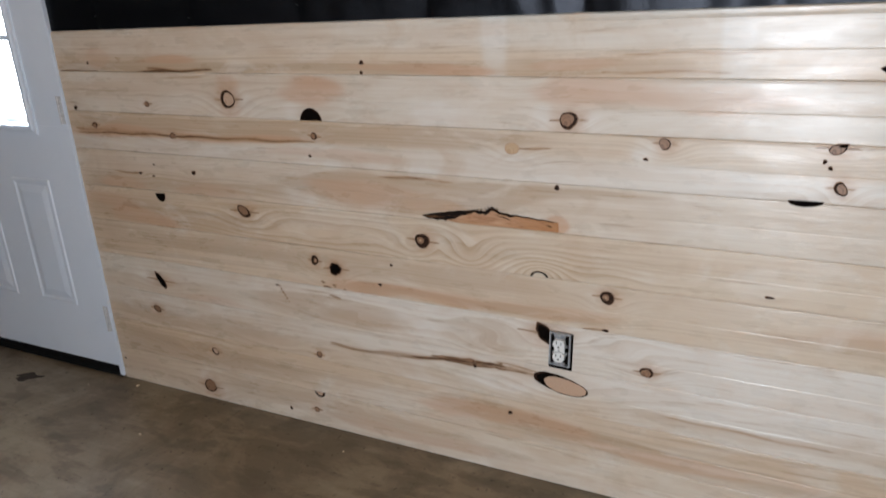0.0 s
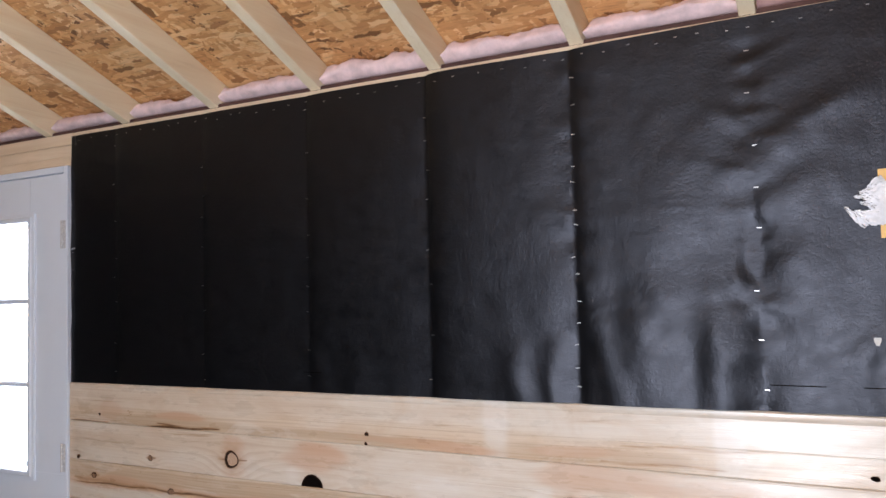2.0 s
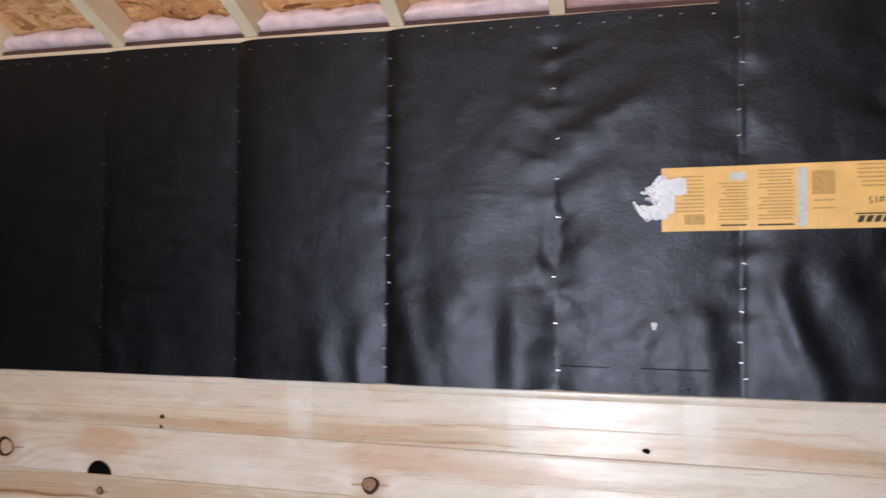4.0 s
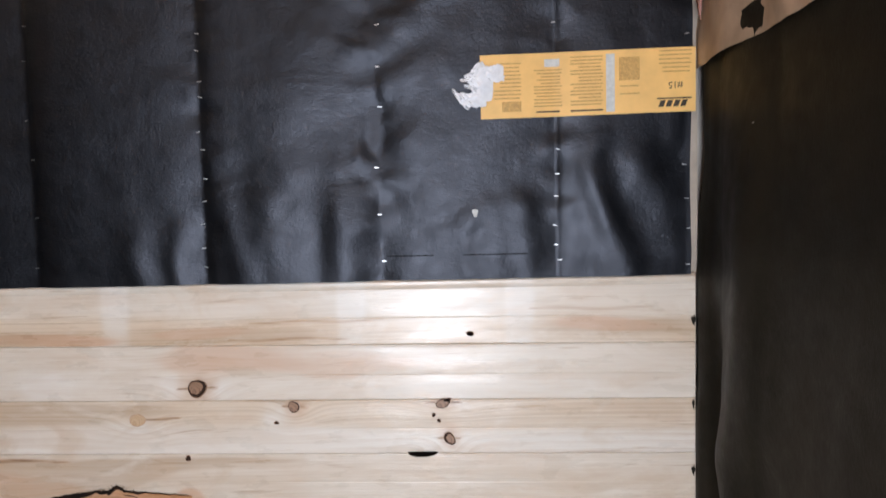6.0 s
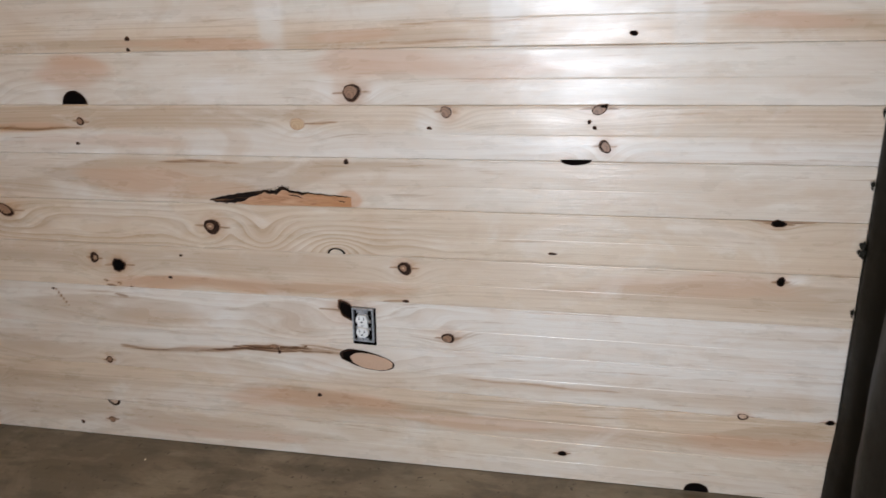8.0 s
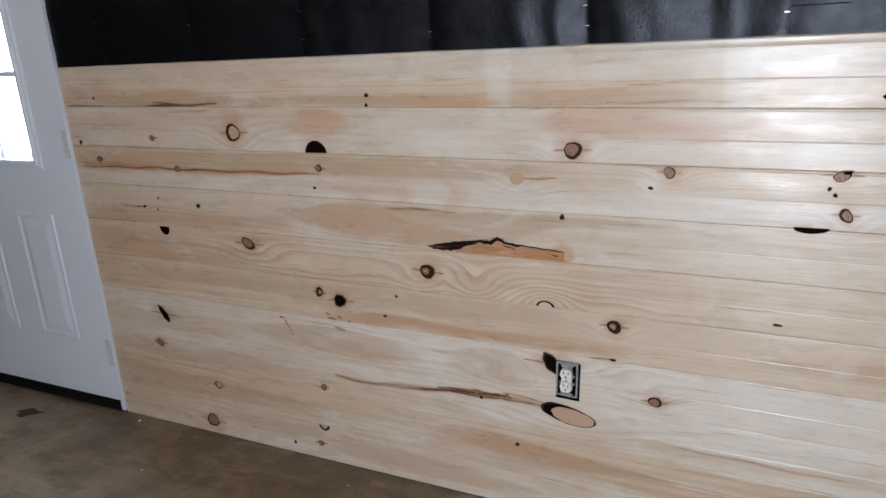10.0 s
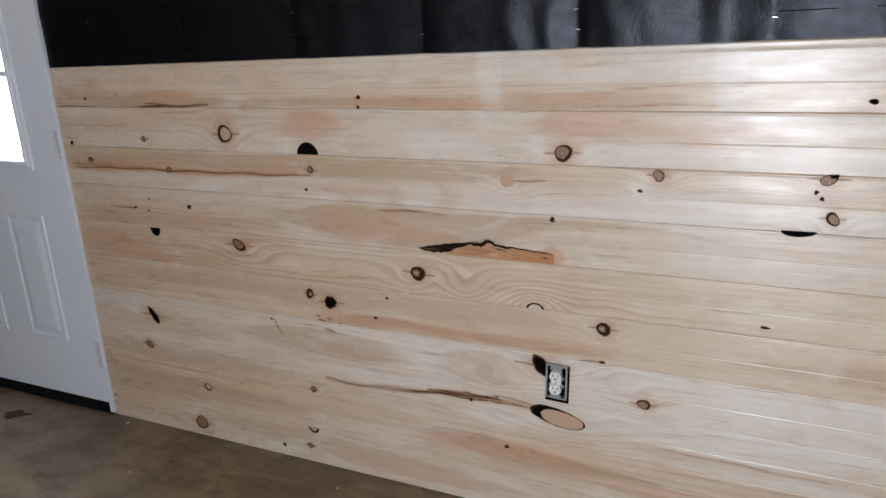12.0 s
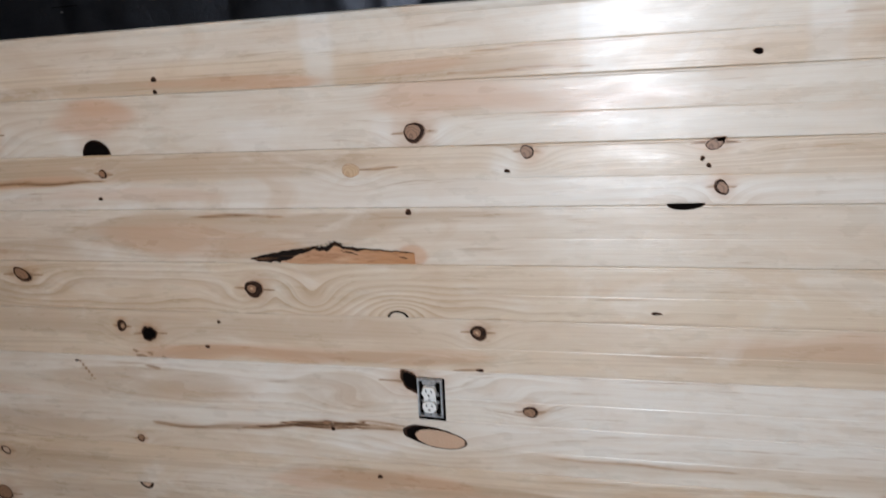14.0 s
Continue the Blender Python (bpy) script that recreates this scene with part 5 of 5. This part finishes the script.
batts = thing("insulation_batts", "wrinkled kraft-paper-faced insulation between the studs above the felt", "insulation")
part("kraft_facing", sheet(90, 40, kraft_place), KRAFT, batts, smooth=True)
for y, z, h, w in ((-0.060, 1.975, 0.060, 0.010), (-0.045, 2.045, 0.05, 0.006), (-0.072, 1.93, 0.03, 0.007)):
    bm = bmesh.new()
    bmesh.ops.create_icosphere(bm, subdivisions=3, radius=1)
    for vert in bm.verts:
        c = vert.co
        r = 1 + 0.55 * noise.noise(c * 2.6 + Vector((y * 50, 0, 0)))
        vert.co = (WALL_R - 0.016 + c.x * r * 0.004, y + c.y * r * w, z + c.z * r * h)
    part("exposed_wool", bm, PINK_DULL, batts, "pink glass wool showing through torn kraft paper", smooth=True)


# ---------------------------------------------------------------- electrical outlets
def outlet(name_label):
    """Bare duplex receptacle standing in its box; faces -y, centred on its own origin."""
    ob = thing("electrical_outlet", name_label, "outlet", "bare outlets")
    # solid black slab; the shade inside the cut-out is its colour
    bm = box(-0.032, 0.034, -0.0035, 0.006, -0.062, 0.049, 0.001)
    part("box_opening", bm, HOLE, ob, "black cut-out round the box")
    bm = bmesh.new()
    for x0, x1, z0, z1 in ((-0.030, -0.0255, -0.049, 0.051), (0.0255, 0.030, -0.049, 0.051), (-0.0255, 0.0255, 0.0465, 0.051), (-0.0255, 0.0255, -0.049, -0.0445)):
        box(x0, x1, -0.012, -0.002, z0, z1, 0.0008, bm)
    part("box_rim", bm, GALV, ob, "scuffed grey metal rim")
    bm = box(-0.0085, 0.0085, -0.0125, -0.0105, -0.046, 0.049, 0.0006)
    for z in (0.044, -0.041):
        box(-0.017, 0.017, -0.0128, -0.0108, z - 0.006, z + 0.006, 0.001, bm)
    part("yoke", bm, GALV, ob, "steel mounting strap")
    for z in (0.0205, -0.0175):
        bm = bmesh.new()
        bmesh.ops.create_cone(bm, cap_ends=True, segments=28, radius1=0.0175, radius2=0.0165, depth=0.010,
                              matrix=Matrix.Translation((0, -0.016, z)) @ Euler((radians(90), 0, 0)).to_matrix().to_4x4())
        for v in bm.verts:
            v.co.z = z + max(-0.0145, min(0.0145, v.co.z - z))
        face = part("receptacle_face", bm, PLASTIC, ob, "white plastic socket face")
        for x, hgt in ((-0.0065, 0.0085), (0.0065, 0.0070)):
            part("slot", box(x - 0.0012, x + 0.0012, -0.0216, -0.0205, z + 0.001, z + 0.001 + hgt, 0.0003), SLOT, face)
        bm = bmesh.new()
        bmesh.ops.create_cone(bm, cap_ends=True, segments=14, radius1=0.0026, radius2=0.0026, depth=0.0012,
                              matrix=Matrix.Translation((0, -0.0210, z - 0.0065)) @ Euler((radians(90), 0, 0)).to_matrix().to_4x4())
        part("ground_hole", bm, SLOT, face)
    part("receptacle_body", box(-0.0145, 0.0145, -0.0155, -0.0045, -0.032, 0.036, 0.003), PLASTIC, ob)
    for x in (-0.018, 0.018):
        for z in (0.012, -0.010):
            part("terminal_screw", box(x - 0.003, x + 0.003, -0.010, -0.005, z - 0.004, z + 0.004, 0.001), STAPLE, ob)
    for z in (0.0445, 0.0015, -0.0415):
        bm = bmesh.new()
        bmesh.ops.create_cone(bm, cap_ends=True, segments=12, radius1=0.0034, radius2=0.0030, depth=0.0024,
                              matrix=Matrix.Translation((0, -0.0150 if abs(z) > 0.01 else -0.0165, z)) @ Euler((radians(90), 0, 0)).to_matrix().to_4x4())
        part("screw", bm, STAPLE, ob)
    return ob


first = outlet("bare white duplex outlet in a box without cover plate")
second = copy_thing(first, pose(WALL_R - 0.014, -0.375, 0.400, 0, 0, -90))
second["label"] = "bare white duplex outlet sticking out of black felt"
first.matrix_basis = pose(1.799, 0.0, 0.449, 0, 2.5, 0)

# ---------------------------------------------------------------- roof
roof = thing("ceiling", "sloping roof deck of strand board on bare rafters", "ceiling", kind="structure")
DEPTH = 0.089
LOW = 2.239


def slope_box(x0, x1, lift0, lift1, y_from, y_to, mirror=False):
    """A length along the slope; lift goes straight up from the underside line."""
    bm = bmesh.new()
    pts = []
    for x in (x0, x1):
        for y, l in ((y_from, lift0), (y_to, lift0), (y_to, lift1), (y_from, lift1)):
            yy = 2 * RIDGE_Y - y if mirror else y
            pts.append(bm.verts.new((x, yy, LOW - PITCH * y + l)))
    for f in ((0, 1, 2, 3), (7, 6, 5, 4), (0, 4, 5, 1), (1, 5, 6, 2), (2, 6, 7, 3), (3, 7, 4, 0)):
        bm.faces.new([pts[i] for i in f])
    bmesh.ops.recalc_face_normals(bm, faces=bm.faces)
    bmesh.ops.bevel(bm, geom=list(bm.edges), offset=0.002, segments=1, affect="EDGES")
    return bm


RAFTERS = [0.238 + 0.4045 * k for k in range(-4, 8)]
for x in RAFTERS:
    for mirror in (False, True):
        rafter = part("rafter", slope_box(x, x + 0.038, 0.0, DEPTH * 1.08, 0.14, RIDGE_Y, mirror), LUMBER)
        tagged(rafter, "bare pale lumber rafter under the strand-board roof", "rafter", "rafters", "structure")
for mirror in (False, True):
    part("roof_deck", slope_box(-1.6, 3.3, DEPTH * 1.08 + 0.001, DEPTH * 1.08 + 0.014, 0.35, RIDGE_Y - 0.02, mirror), OSB, roof)
# pink wool tucked over the plate between the rafters
for a, b in zip(RAFTERS, RAFTERS[1:]):
    x0, x1 = a + 0.040, min(b - 0.002, WALL_R - 0.004)
    if x1 - x0 < 0.05:
        continue
    hgt = 0.056 + 0.022 * noise.noise((a * 3, 1, 1)) + 0.006 * a

    def wool(u, v, x0=x0, x1=x1, hgt=hgt):
        x = x0 + (x1 - x0) * u
        n1 = noise.fractal((x * 7, v * 1.5, 2.2), 0.7, 2, 5)
        n2 = noise.fractal((x * 34, v * 7, 6.2), 0.6, 2, 4)
        top = hgt * (1 + 0.30 * n1) * (1 - 0.35 * gauss(min(u, 1 - u), 0.04))
        if v < 0.2:
            w = v / 0.2
            return (x, 0.104 - 0.070 * w + 0.006 * n1 * w, 2.238 + (0.010 + 0.004 * n1) * w ** 0.6)
        if v < 0.55:
            w = (v - 0.2) / 0.35
            return (x, 0.034 - 0.016 * math.sin(math.pi * w) + 0.008 * n1 + 0.005 * n2 * w, 2.249 + (top - 0.019) * w + 0.004 * n1 * (1 - w) + 0.003 * n2 * w)
        w = (v - 0.55) / 0.45
        return (x, 0.030 + 0.075 * w + 0.008 * n1 * (1 - w) + 0.004 * n2, 2.230 + top * (1 - 0.25 * w * w) + 0.006 * n2)
    # bays next to the end wall take the darker, redder pink
    tuft_ob = part("insulation_tuft", sheet(60, 20, wool), PINK if a < 2.2 else PINK_DARKER, None, smooth=True)
    tagged(tuft_ob, "pink glass-wool insulation stuffed above the wall plate", "insulation", "wool between the rafters")

# ---------------------------------------------------------------- the rest of the room
# unseen walls that close the room, made black to cut bounce light
south = thing("wall_south", "unseen black felt wall with a glazed door opening, dark to cut bounce light", "wall", kind="structure")
part("wall_board", box(LEFT - 0.15, OX0, BACK - 0.1, BACK, 0, 2.4), FELT_BROWN, south)
part("wall_board", box(OX1, 3.15, BACK - 0.1, BACK, 0, 2.4), FELT_BROWN, south)
part("wall_board", box(OX0, OX1, BACK - 0.1, BACK, OZ1, 2.4), FELT_BROWN, south)
part("wall_board", box(OX0, OX1, BACK - 0.1, BACK, 0, OZ0), FELT_BROWN, south)
west = thing("wall_west", "unseen black felt wall beyond the entry door, dark to cut bounce light", "wall", kind="structure")
part("wall_board", box(LEFT - 0.1, LEFT, BACK - 0.1, 0.10, 0, 3.3), FELT_BROWN, west)

backdrop = thing("backdrop", "white winter daylight outside the door", "backdrop", kind="structure")
part("daylight", box(-16.0, 1.5, 3.0, 3.05, -3.0, 9.0), OUTSIDE, backdrop)
ground = part("ground", box(-60, 60, -60, 60, -0.30, -0.25), plain("snowy_ground", (0.75, 0.77, 0.8), 0.8, 0.1, 0.5))
tagged(ground, "snow-covered ground outside", "ground", kind="structure")
